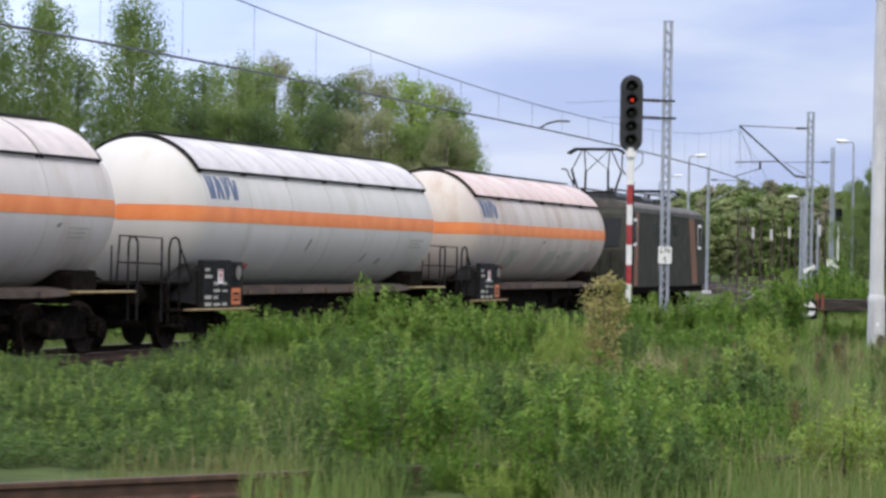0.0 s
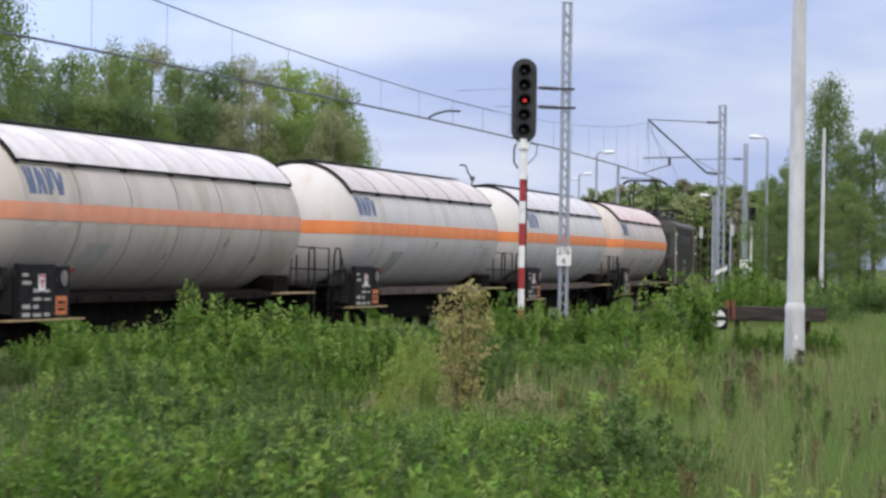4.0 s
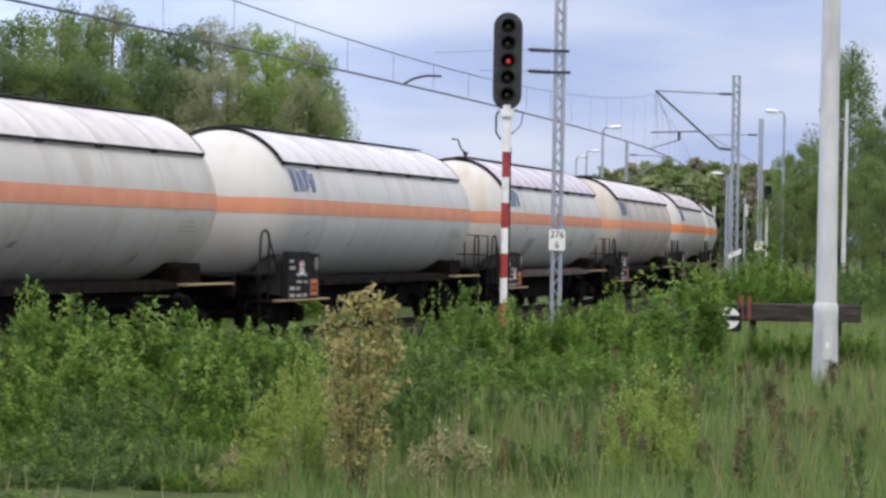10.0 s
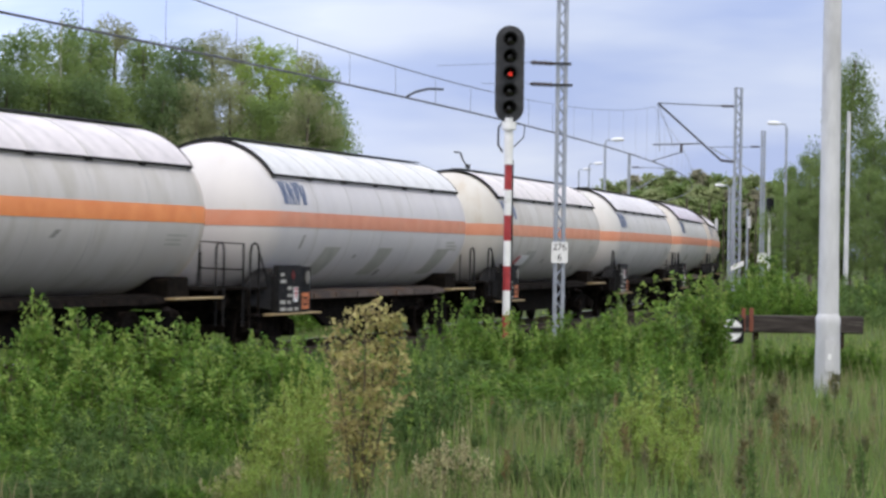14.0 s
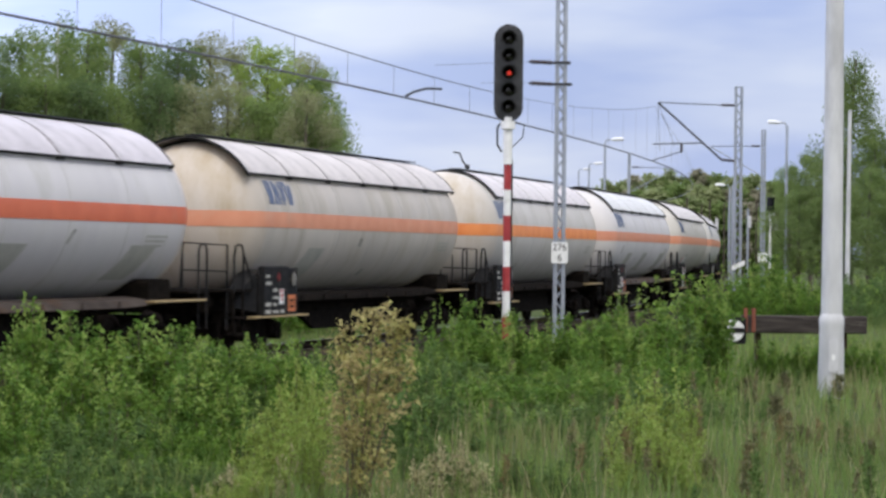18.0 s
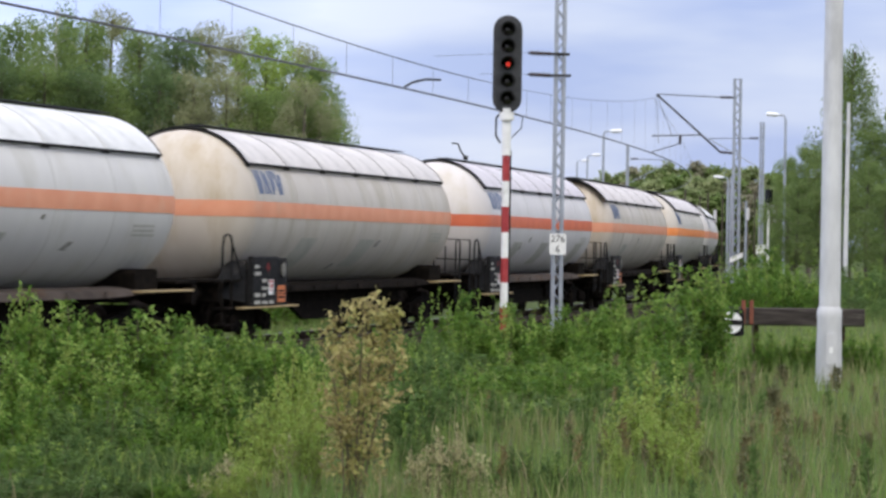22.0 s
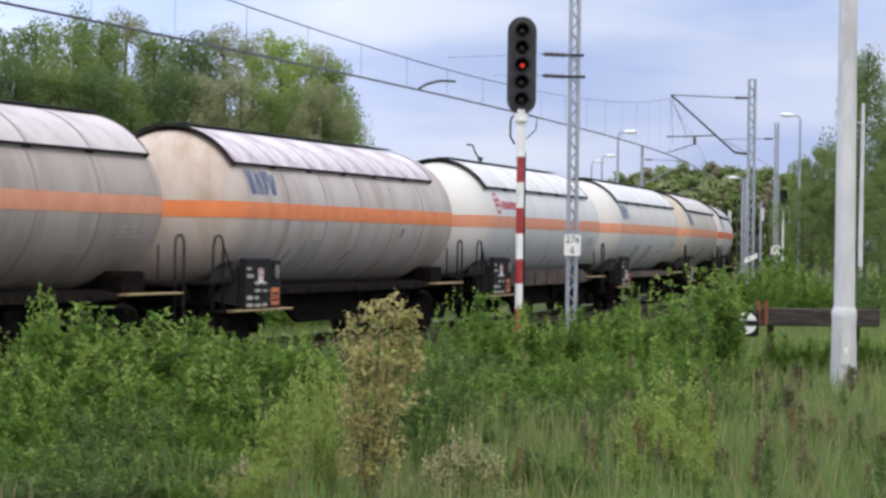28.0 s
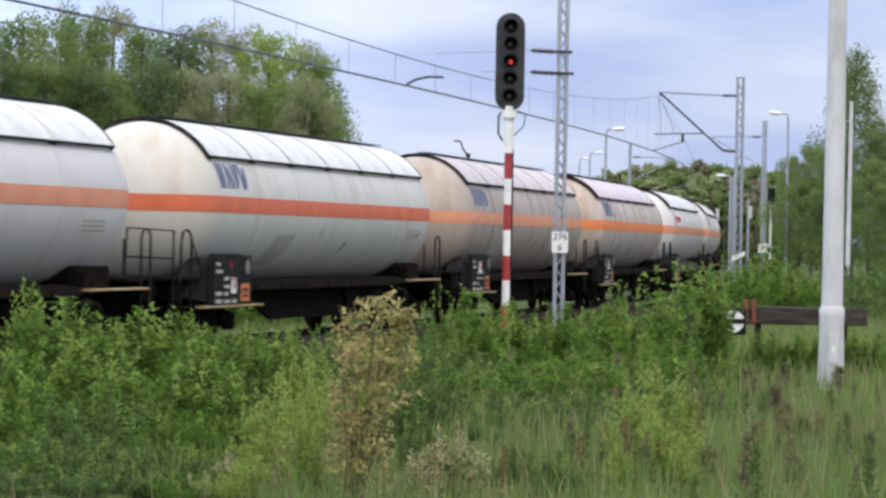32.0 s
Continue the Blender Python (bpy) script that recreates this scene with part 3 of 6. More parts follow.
def b_side(g, low=1.03, high=1.16):
    """The long sill under the tank's flank, cut back at its front end."""
    g.add([(-4.6, -1.34, low), (4.4, -1.34, low), (6.3, -1.34, low + 0.05), (6.3, -1.34, low + 0.10), (-4.6, -1.28, high), (5.2, -1.28, high),
           (-4.6, -1.20, low), (4.4, -1.20, low), (6.3, -1.20, low + 0.05), (6.3, -1.20, low + 0.10), (-4.6, -1.0, high + 0.05), (5.2, -1.0, high + 0.05)],
          [(0, 1, 5, 4), (1, 2, 3, 5), (7, 6, 10, 11), (8, 7, 11, 9), (4, 5, 11, 10), (5, 3, 9, 11), (1, 0, 6, 7), (2, 1, 7, 8), (0, 4, 10, 6), (3, 2, 8, 9)])
    x = -4.2
    while x < 4.4:
        g.box(x - 0.03, x + 0.03, -1.352, -1.335, low + 0.005, high - 0.02)
        x += 1.42


def b_deep_side(g):
    b_side(g, 0.96, 1.32)


def b_girder(g):
    g.box(-4.3, 4.3, -0.95, 0.95, 0.74, 1.12, 0.05)
    g.add([(-4.3, -1.0, 0.74), (-3.3, -1.0, 0.74), (-2.4, -1.0, 0.42), (2.4, -1.0, 0.42), (3.3, -1.0, 0.74), (4.3, -1.0, 0.74), (4.3, -1.0, 0.8), (-4.3, -1.0, 0.8),
           (-4.3, -0.9, 0.74), (-3.3, -0.9, 0.74), (-2.4, -0.9, 0.42), (2.4, -0.9, 0.42), (3.3, -0.9, 0.74), (4.3, -0.9, 0.74), (4.3, -0.9, 0.8), (-4.3, -0.9, 0.8)],
          [(0, 1, 2, 3, 4, 5, 6, 7), (15, 14, 13, 12, 11, 10, 9, 8)] + [(k, k + 8, (k + 1) % 8 + 8, (k + 1) % 8) for k in range(8)])


def b_cradle(g):
    g.box(-0.45, 0.45, -1.30, 1.30, 1.05, 1.50, 0.06, 1)


def b_head_stock(g):
    g.box(-0.08, 0.08, -1.32, 1.32, 0.86, 1.26, 0.03, 1)


def b_platform(g):
    g.box(-8.35, -7.0, -1.35, 1.35, 1.24, 1.29)


def b_platform_front(g):
    g.box(7.15, 8.05, -1.35, 1.35, 1.24, 1.29)


def b_rail_end(g):
    bar_path(g, [(-8.25, -1.32, 0.55), (-8.25, -1.32, 2.10), (-8.25, -0.45, 2.14), (-8.25, -0.40, 1.3)], 0.022)
    bar_path(g, [(-8.25, -1.32, 1.62), (-8.25, -0.42, 1.64)], 0.016)


def b_rail_side(g):
    bar_path(g, [(-8.1, -1.40, 0.55), (-8.1, -1.40, 1.9), (-8.02, -1.40, 2.08), (-7.85, -1.40, 2.12), (-7.7, -1.40, 2.08), (-7.62, -1.40, 1.95), (-7.62, -1.40, 0.6)], 0.022)
    bar_path(g, [(-7.62, -1.40, 1.95), (-7.05, -1.40, 1.30)], 0.018)


def b_rail_front(g):
    bar_path(g, [(7.55, -1.36, 0.6), (7.55, -1.36, 2.0), (7.63, -1.36, 2.1), (7.8, -1.36, 2.12), (7.92, -1.36, 2.02), (7.92, -1.36, 0.6)], 0.022)
    bar_path(g, [(7.2, -1.2, 1.29), (7.2, -1.2, 1.95)], 0.018)


def b_steps(g):
    for z in (0.45, 0.75):
        g.box(-8.15, -7.6, -1.48, -1.22, z, z + 0.035)
    for x in (-8.12, -7.63):
        g.box(x - 0.02, x + 0.02, -1.42, -1.38, 0.45, 1.25)


def b_box(g):
    g.box(-6.76, -5.42, -1.50, -1.38, 0.93, 1.86, 0.02)
    g.box(-6.55, -5.5, -1.38, -1.0, 0.92, 1.55)


def b_box_side(g):
    g.box(-5.38, -4.80, -1.47, -1.30, 0.92, 1.82, 0.02)


def b_gauge(g):
    g.lathe([(-1.478, 0.0), (-1.485, 0.12), (-1.50, 0.14), (-1.508, 0.12)], 18, axis=1, centre=(-5.08, 0, 1.60))


def b_board(g):
    g.box(-7.3, -4.3, -1.54, -1.30, 0.74, 0.775, 0.01)


def b_board_front(g):
    g.box(5.4, 7.6, -1.50, -1.30, 1.10, 1.14, 0.01)


def b_placards(g, col):
    """One column of stencilled bars."""
    rnd = random.Random(5 + col)
    x = -6.68 + col * 0.41
    for row in range(6):
        if (col, row) in ((1, 4), (1, 5), (2, 5), (0, 3)) or rnd.random() < 0.12:
            continue
        z = 0.97 + row * 0.135
        g.box(x, x + rnd.uniform(0.2, 0.33), -1.505, -1.50, z, z + rnd.uniform(0.04, 0.075))


def b_bracket(g):
    g.add([(-6.77, -1.36, 1.64), (-6.77, -1.36, 0.85), (-7.5, -1.15, 0.95), (-7.3, -1.15, 1.15), (-6.77, -1.0, 1.64), (-6.77, -1.0, 0.85), (-7.5, -0.9, 0.95), (-7.3, -0.9, 1.15)],
          [(0, 3, 2, 1), (4, 5, 6, 7), (0, 4, 7, 3), (3, 7, 6, 2), (1, 2, 6, 5), (0, 1, 5, 4)])


def b_label_white(g):
    g.box(-6.08, -5.84, -1.508, -1.50, 1.40, 1.68)


def b_diamond(g):
    """A hazard diamond standing on its point."""
    g.add([(-5.96, -1.508, 1.76), (-5.86, -1.508, 1.66), (-5.96, -1.508, 1.56), (-6.06, -1.508, 1.66), (-5.96, -1.5, 1.76), (-5.86, -1.5, 1.66), (-5.96, -1.5, 1.56), (-6.06, -1.5, 1.66)],
          [(0, 3, 2, 1), (4, 5, 6, 7), (0, 1, 5, 4), (1, 2, 6, 5), (2, 3, 7, 6), (3, 0, 4, 7)])


def b_label_red(g):
    g.add([(-6.04, -1.511, 1.60), (-5.88, -1.511, 1.60), (-5.92, -1.511, 1.52), (-5.94, -1.511, 1.45), (-5.98, -1.511, 1.45), (-6.00, -1.511, 1.52)], [(0, 5, 4, 3, 2, 1)])
    g.box(-6.06, -5.86, -1.512, -1.508, 1.63, 1.67)


def b_red_handle(g):
    g.tube([(-4.74, -1.42, 1.54), (-4.58, -1.45, 1.63)], 0.028, 8)


def b_orange_plate(g):
    g.box(-5.36, -4.92, -1.478, -1.47, 0.98, 1.30)


def b_orange_bars(g):
    for z in (1.05, 1.17):
        g.box(-5.28, -5.0, -1.482, -1.478, z, z + 0.045)
    g.box(-5.34, -4.94, -1.482, -1.478, 1.13, 1.145)


def b_buffer(g):
    g.lathe([(8.0, 0.14), (8.16, 0.14), (8.2, 0.10), (8.42, 0.09), (8.45, 0.21), (8.56, 0.225), (8.595, 0.20), (8.6, 0.0)], 18)


def b_coupler(g):
    g.tube([(8.05, 0, 1.02), (8.4, 0, 0.98), (8.6, 0, 0.9)], 0.05, 8)
    g.tube([(8.1, 0.35, 0.95), (8.4, 0.35, 0.6), (8.6, 0.3, 0.75)], 0.03, 6)


def b_pipes(g):
    g.tube([(-4.6, -1.0, 1.0), (4.6, -1.0, 0.95)], 0.035, 6)
    g.tube([(-2.2, -0.8, 0.72), (-0.8, -0.8, 0.72)], 0.2, 14)
    g.tube([(0.6, -0.9, 0.95), (0.6, -0.9, 0.5), (1.4, -0.9, 0.5), (1.4, -0.9, 0.95)], 0.04, 6)
    g.box(1.9, 2.5, -1.1, -0.6, 0.55, 0.95, 0.03)


def b_bogie(g):
    for y in (-1.0, 1.0):
        g.add([(-1.25, y - 0.07, 0.42), (1.25, y - 0.07, 0.42), (1.25, y - 0.07, 0.62), (0.45, y - 0.07, 0.78), (-0.45, y - 0.07, 0.78), (-1.25, y - 0.07, 0.62), (0.35, y - 0.07, 0.30), (-0.35, y - 0.07, 0.30),
               (-1.25, y + 0.07, 0.42), (1.25, y + 0.07, 0.42), (1.25, y + 0.07, 0.62), (0.45, y + 0.07, 0.78), (-0.45, y + 0.07, 0.78), (-1.25, y + 0.07, 0.62), (0.35, y + 0.07, 0.30), (-0.35, y + 0.07, 0.30)],
              [(0, 7, 6, 1, 2, 3, 4, 5), (8, 13, 12, 11, 10, 9, 14, 15), (0, 5, 13, 8), (5, 4, 12, 13), (4, 3, 11, 12), (3, 2, 10, 11), (2, 1, 9, 10), (1, 6, 14, 9), (6, 7, 15, 14), (7, 0, 8, 15)])
    g.box(-0.25, 0.25, -1.05, 1.05, 0.45, 0.88, 0.04, 1)


def b_axle_box(g):
    g.box(-0.16, 0.16, -1.20, -1.02, 0.30, 0.62, 0.05, 1)
    g.lathe([(-1.23, 0.0), (-1.23, 0.09), (-1.20, 0.11)], 12, axis=1, centre=(0, 0, 0.46))


def b_spring(g):
    g.lathe([p for k in range(4) for p in ((0.40 + k * 0.07, 0.085), (0.435 + k * 0.07, 0.105))] + [(0.68, 0.085)], 10, axis=2, centre=(0, -1.1, 0))


def b_wheels(g):
    for y in (-0.75, 0.75):
        e = 1 if y > 0 else -1
        g.lathe([(y - 0.07 * e, 0.0), (y - 0.07 * e, 0.40), (y - 0.08 * e, 0.49), (y - 0.05 * e, 0.49), (y - 0.04 * e, 0.46), (y + 0.065 * e, 0.455), (y + 0.065 * e, 0.39), (y + 0.02 * e, 0.36),
                 (y + 0.0 * e, 0.18), (y + 0.07 * e, 0.12), (y + 0.08 * e, 0.0)], 28, axis=1)
        for k in range(4):
            a = k * math.pi / 2
            g.box(0.24 * math.cos(a) - 0.04, 0.24 * math.cos(a) + 0.04, y + 0.0 * e - 0.03, y + 0.03, 0.24 * math.sin(a) - 0.04, 0.24 * math.sin(a) + 0.04)
    g.tube([(0, -1.1, 0), (0, 1.1, 0)], 0.08, 10)


def b_brake(g):
    g.box(-0.06, 0.06, -0.83, -0.67, 0.28, 0.66, 0.02, 2)


def b_panel(g):
    w = TL / 6
    g.shell(-w / 2 + 0.012, w / 2 - 0.012, 34.5, 145.5, TR + 0.075, 0.02, nx=1, na=24)


def b_rib(g):
    g.shell(-0.022, 0.022, 34.0, 146.0, TR + 0.082, 0.03, nx=1, na=24)


def b_end_rib(g):
    g.shell(-0.018, 0.018, 33.0, 147.0, TR + 0.086, 0.045, nx=1, na=24)


def b_edge(g):
    w = TL / 6
    g.shell(-w / 2 + 0.015, w / 2 - 0.015, 146.0, 147.0, TR + 0.086, 0.035, nx=1, na=1)
    for x in (-w / 2 + 0.08, w / 2 - 0.08):
        g.shell(x - 0.03, x + 0.03, 146.0, 147.9, TR + 0.082, 0.06, nx=1, na=1)


def b_walkway(g):
    g.box(-TL / 2, TL / 2, -0.32, 0.0, TR + 0.095, TR + 0.113, 0.0)


def stripe_geo(g, side):
    """A band of even height, also over the domed ends."""
    prof = tank_profile(0.006, 24)
    for x, r in prof:
        for k in range(7):
            z = max(-r, min(r, -0.15 + 0.05 * k))
            g.v.append((x, side * math.sqrt(max(0.0, r * r - z * z)), z))
    g.f = [(i * 7 + k, (i + 1) * 7 + k, (i + 1) * 7 + k + 1, i * 7 + k + 1) for i in range(len(prof) - 1) for k in range(6)]
    if side > 0:
        g.f = [q[::-1] for q in g.f]


def mark_blocks(g, kind):
    """The owner's mark: four plain slanted blocks, or a disc and a row of bars."""
    x = -TL / 2 + 0.22
    if kind == "blocks":
        for k, w in enumerate((0.30, 0.28, 0.24, 0.30)):
            lean = (0.04, -0.06, 0.05, 0.10)[k]
            g.shell(x, x + w * 0.44, 149.8, 168.6, TR + 0.008, slant=lean)
            g.shell(x + w * 0.50, x + w, 149.8 + 2.5 * (k % 2), 168.6 - 3 * (k == 2), TR + 0.008, slant=-lean)
            x += w + 0.09
    else:
        for a0, a1, w in ((151, 154, 0.34), (157, 160, 0.5), (162, 165, 0.5), (169, 172, 0.34)):
            g.shell(x + 0.3 - w / 2, x + 0.3 + w / 2, a0, a1, TR + 0.008)
        for dx in (0.04, 0.50):
            g.shell(x + dx, x + dx + 0.07, 154, 169, TR + 0.008)
        x += 0.75
        for w in (0.2, 0.22, 0.34, 0.18, 0.32, 0.2):
            g.shell(x, x + w, 159.5, 167.0, TR + 0.008)
            x += w + 0.06


# paint, stain, roof stain, band, mark, grime patches, look
LOOK = [
    ((0.57, 0.50, 0.46), (0.61, 0.56, 0.50), (0.35, 0.27, 0.22), 0.58, (0.67, 0.55, 0.53), "orange", "blocks", 4, "pinkish-white grimy"),
    ((0.60, 0.59, 0.55), (0.65, 0.63, 0.60), (0.41, 0.40, 0.35), 0.64, (0.65, 0.62, 0.63), "orange", "blocks", 0, "clean off-white"),
    ((0.59, 0.56, 0.52), (0.64, 0.61, 0.58), (0.40, 0.34, 0.28), 0.62, (0.62, 0.55, 0.53), "orange", "blocks", 1, "off-white"),
    ((0.53, 0.48, 0.42), (0.60, 0.54, 0.47), (0.34, 0.29, 0.23), 0.57, (0.68, 0.63, 0.63), "paleorange", "blocks", 1, "dusty beige-white"),
    ((0.61, 0.60, 0.56), (0.66, 0.65, 0.61), (0.42, 0.38, 0.33), 0.62, (0.65, 0.62, 0.67), "paleorange", "blocks", 1, "white rust-topped"),
    ((0.60, 0.59, 0.55), (0.65, 0.63, 0.60), (0.41, 0.39, 0.34), 0.63, (0.70, 0.67, 0.68), "paleorange", "blocks", 0, "clean off-white"),
    ((0.57, 0.54, 0.48), (0.62, 0.60, 0.54), (0.38, 0.34, 0.28), 0.60, (0.70, 0.65, 0.63), "paleorange", "blocks", 1, "cream-white"),
    ((0.63, 0.61, 0.60), (0.68, 0.66, 0.64), (0.44, 0.41, 0.38), 0.66, (0.72, 0.72, 0.72), "paleorange", "blocks", 3, "bright white, grey-patched"),
    ((0.59, 0.56, 0.50), (0.64, 0.61, 0.56), (0.38, 0.35, 0.29), 0.61, (0.70, 0.65, 0.65), "orange", "blocks", 0, "cream-white"),
    ((0.53, 0.49, 0.43), (0.60, 0.55, 0.48), (0.35, 0.31, 0.24), 0.58, (0.63, 0.58, 0.56), "paleorange", "blocks", 1, "dusty beige"),
    ((0.62, 0.60, 0.59), (0.67, 0.65, 0.63), (0.42, 0.41, 0.36), 0.65, (0.59, 0.55, 0.58), "redorange", "blocks", 3, "bright white, grey-patched"),
    ((0.54, 0.50, 0.44), (0.60, 0.56, 0.49), (0.35, 0.31, 0.24), 0.58, (0.63, 0.59, 0.57), "paleorange", "blocks", 2, "dusty beige, grey-patched"),
    ((0.61, 0.60, 0.57), (0.66, 0.65, 0.61), (0.42, 0.40, 0.35), 0.64, (0.72, 0.72, 0.72), "paleorange", "blocks", 2, "white"),
    ((0.65, 0.64, 0.62), (0.70, 0.69, 0.67), (0.45, 0.43, 0.41), 0.68, (0.72, 0.72, 0.72), "paleorange", "disc", 0, "bright white"),
    ((0.55, 0.48, 0.44), (0.60, 0.54, 0.48), (0.33, 0.27, 0.23), 0.56, (0.69, 0.65, 0.67), "orange", "blocks", 1, "grimy pinkish-beige"),
    ((0.43, 0.365, 0.31), (0.49, 0.425, 0.365), (0.29, 0.24, 0.21), 0.55, (0.59, 0.53, 0.53), "paleorange", "blocks", 1, "dull brownish-beige"),
    ((0.60, 0.60, 0.54), (0.65, 0.64, 0.60), (0.41, 0.38, 0.32), 0.63, (0.72, 0.72, 0.72), "redorange", "blocks", 1, "clean cream-white"),
    ((0.63, 0.62, 0.60), (0.68, 0.67, 0.65), (0.44, 0.41, 0.39), 0.66, (0.72, 0.72, 0.72), "paleorange", "blocks", 2, "bright white, grey-patched"),
]
# how far the sun shield's rear and front ends lie ahead of the usual place
SHIELD = {5: (0.0, -0.3), 8: (0.55, 0.0), 9: (-0.55, 0.38), 13: (-0.25, -0.9), 14: (-0.3, -1.0)}
TRAIN = []      # (thing, how far its middle lies ahead of wagon 5's rear shield end)
WHEELS = []


def running_gear(wagon, xs, group):
    for x in xs:
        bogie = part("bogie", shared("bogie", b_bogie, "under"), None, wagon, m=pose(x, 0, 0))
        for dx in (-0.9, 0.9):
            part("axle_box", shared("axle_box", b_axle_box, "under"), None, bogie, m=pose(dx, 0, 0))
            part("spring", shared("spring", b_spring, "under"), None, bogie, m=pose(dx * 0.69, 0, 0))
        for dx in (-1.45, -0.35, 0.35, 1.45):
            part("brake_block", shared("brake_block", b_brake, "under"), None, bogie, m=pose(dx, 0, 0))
        for dx in (-0.9, 0.9):
            w = part("wheel_set", shared("wheel_set", b_wheels, "wheel"), None, bogie, m=pose(dx, 0, 0.46))
            WHEELS.append((w, dx))


def tank_wagon(k):
    a, b, stain, at, roof, band, mark, patches, words = LOOK[k]
    a, b = ((q[0] * 0.88, q[1] * 0.875, q[2] * 0.91) for q in (a, b))
    marked = "a red mark" if mark == "disc" else "blue markings"
    wagon = thing("tank_wagon", pose(0, 0, 0), f"{words} gas tank wagon with orange band and {marked}", "tank wagon", "tank wagons of the train")
    paint = mat("tank paint", a, b, 1.1, 0.55, bump=0.02, fine=8, stain=stain, stain_scale=0.7, stain_at=at - 0.03, stretched=(1.5, 1, 0.4))
    roof = tuple(c * 0.86 for c in roof)
    cover = mat("shield paint", roof, tuple(min(1, c * 1.15) for c in roof), 1.6, 0.5, bump=0.04, fine=5,
                stain=(0.30, 0.20, 0.25) if k in (4, 14) else (0.50, 0.34, 0.29) if k == 0 else tuple(c * 0.78 for c in roof), stain_scale=1.3, stain_at=0.52, vary=0.05)
    if "tank" not in SHARED:
        SHARED["tank"] = Geo().lathe(tank_profile(), 72)
    lift = pose(0, 0, TANK)
    tank = part("tank", SHARED["tank"], paint, wagon, m=lift)
    # the domed ends, creamier and streaked with rust
    rusty = k in (4, 8, 9, 10, 11, 14, 16)
    warm = (1.02, 0.985, 0.94) if rusty else (1.02, 1.01, 0.985)
    cream = mat("dome paint", tuple(c * q for c, q in zip(a, warm)), tuple(c * q for c, q in zip(b, warm)), 1.3, 0.6, bump=0.02, fine=8,
                stain=tuple(c * q for c, q in zip(stain, (1.12, 1.0, 0.86))), stain_scale=0.8, stain_at=at - (0.05 if rusty else -0.02), stretched=(1, 1.6, 0.5))
    if "dome" not in SHARED:
        SHARED["dome"] = Geo().lathe(tank_profile(0.0025)[:10], 72)
        SHARED["front_dome"] = Geo().lathe(tank_profile(0.0025)[-10:], 72)
    part("dome", SHARED["dome"], cream, tank, "cream domed tank end")
    part("dome", SHARED["front_dome"], cream, tank, "cream domed tank end")
    for side in (-1, 1):
        g = Geo()
        stripe_geo(g, side)
        part("band", g, M[band], tank, "orange band")
    w = TL / 6
    for i in range(1, 6):
        sooty = k in (15, 14, 3)
        part("weld_seam", shared("sooty_seam" if sooty else "weld_seam", lambda g: g.shell(-0.013, 0.013, 149, 255, TR + 0.0035, 0.006, nx=1, na=20), "darkseam" if sooty else "seam"), None, tank, m=pose(-TL / 2 + i * w, 0, 0))
    g = Geo()
    mark_blocks(g, mark)
    part("marking", g, M["redmark" if mark == "disc" else "blue"], tank, "red owner mark" if mark == "disc" else "blue owner mark")
    rnd = random.Random(40 + k)
    for i in range(patches):
        x = (-3.2, 0.4, 4.9, 2.6)[i] + rnd.uniform(-0.4, 0.4)
        g = Geo().shell(x - 0.55, x + 0.45, 201, 229, TR + 0.005, slant=-0.5, na=6)
        part("paint_patch", g, M["grime"], tank, "overpainted grey patch")
    for i in range(3):
        x, lo = rnd.uniform(-5.5, 6.0), rnd.uniform(188, 226)
        part("stain", Geo().shell(x, x + rnd.uniform(0.06, 0.22), lo, lo + rnd.uniform(3, 11), TR + 0.0045, slant=-rnd.uniform(0.05, 0.2), na=3), M["smudge"], tank, "dark grimy smudge")
    if k == 6:
        part("repair_panel", Geo().shell(-4.2, -2.95, 206, 218, TR + 0.006, slant=-0.2, na=4), M["white"], tank, "white rectangular panel")
        part("warning_mark", Geo().shell(-4.35, -3.95, 207, 217, TR + 0.009, slant=-0.3, na=4), M["redmark"], tank, "red slanted warning mark")
    for i in range(2):
        q = rnd.randrange(0, 6)
        tint = rnd.choice((0.94, 0.97, 1.05))
        fresh = mat("repaint", tuple(min(0.85, c * tint) for c in a), tuple(min(0.85, c * tint) for c in b), 1.4, 0.55, bump=0.02, fine=8, stain=stain, stain_scale=0.8, stain_at=at + 0.03, stretched=(0.8, 1, 0.45))
        lo = rnd.choice((186, 190, 150))
        part("repainted_panel", Geo().shell(-TL / 2 + q * w + rnd.uniform(0.05, 0.5), -TL / 2 + (q + 1) * w - rnd.uniform(0.05, 0.4), lo, lo + rnd.uniform(22, 45) if lo > 160 else 173, TR + 0.003, na=14), fresh, tank, "slightly different repainted panel")
    g = Geo()
    for i in range(3):
        g.shell(5.2, 5.2 + rnd.uniform(0.6, 0.95), 194 + i * 3.2, 195.6 + i * 3.2, TR + 0.006)
    part("small_lettering", g, M["grime"], tank, "faint small lettering")
    back, fore = SHIELD.get(k, (0.0, 0.0))
    span = (TL + fore - back) / TL
    shield = part("sun_shield", shared("end_rib", b_end_rib, "black"), None, wagon, "curved sun shield over the tank", m=pose(-TL / 2 + back, 0, TANK))
    part("shield_rib", shared("end_rib", b_end_rib, "black"), None, shield, m=pose(TL * span, 0, 0))
    panel = SHARED.setdefault("panel", Geo())
    if not panel.v:
        b_panel(panel)
    pm = panel.mesh("shield_panel", cover)
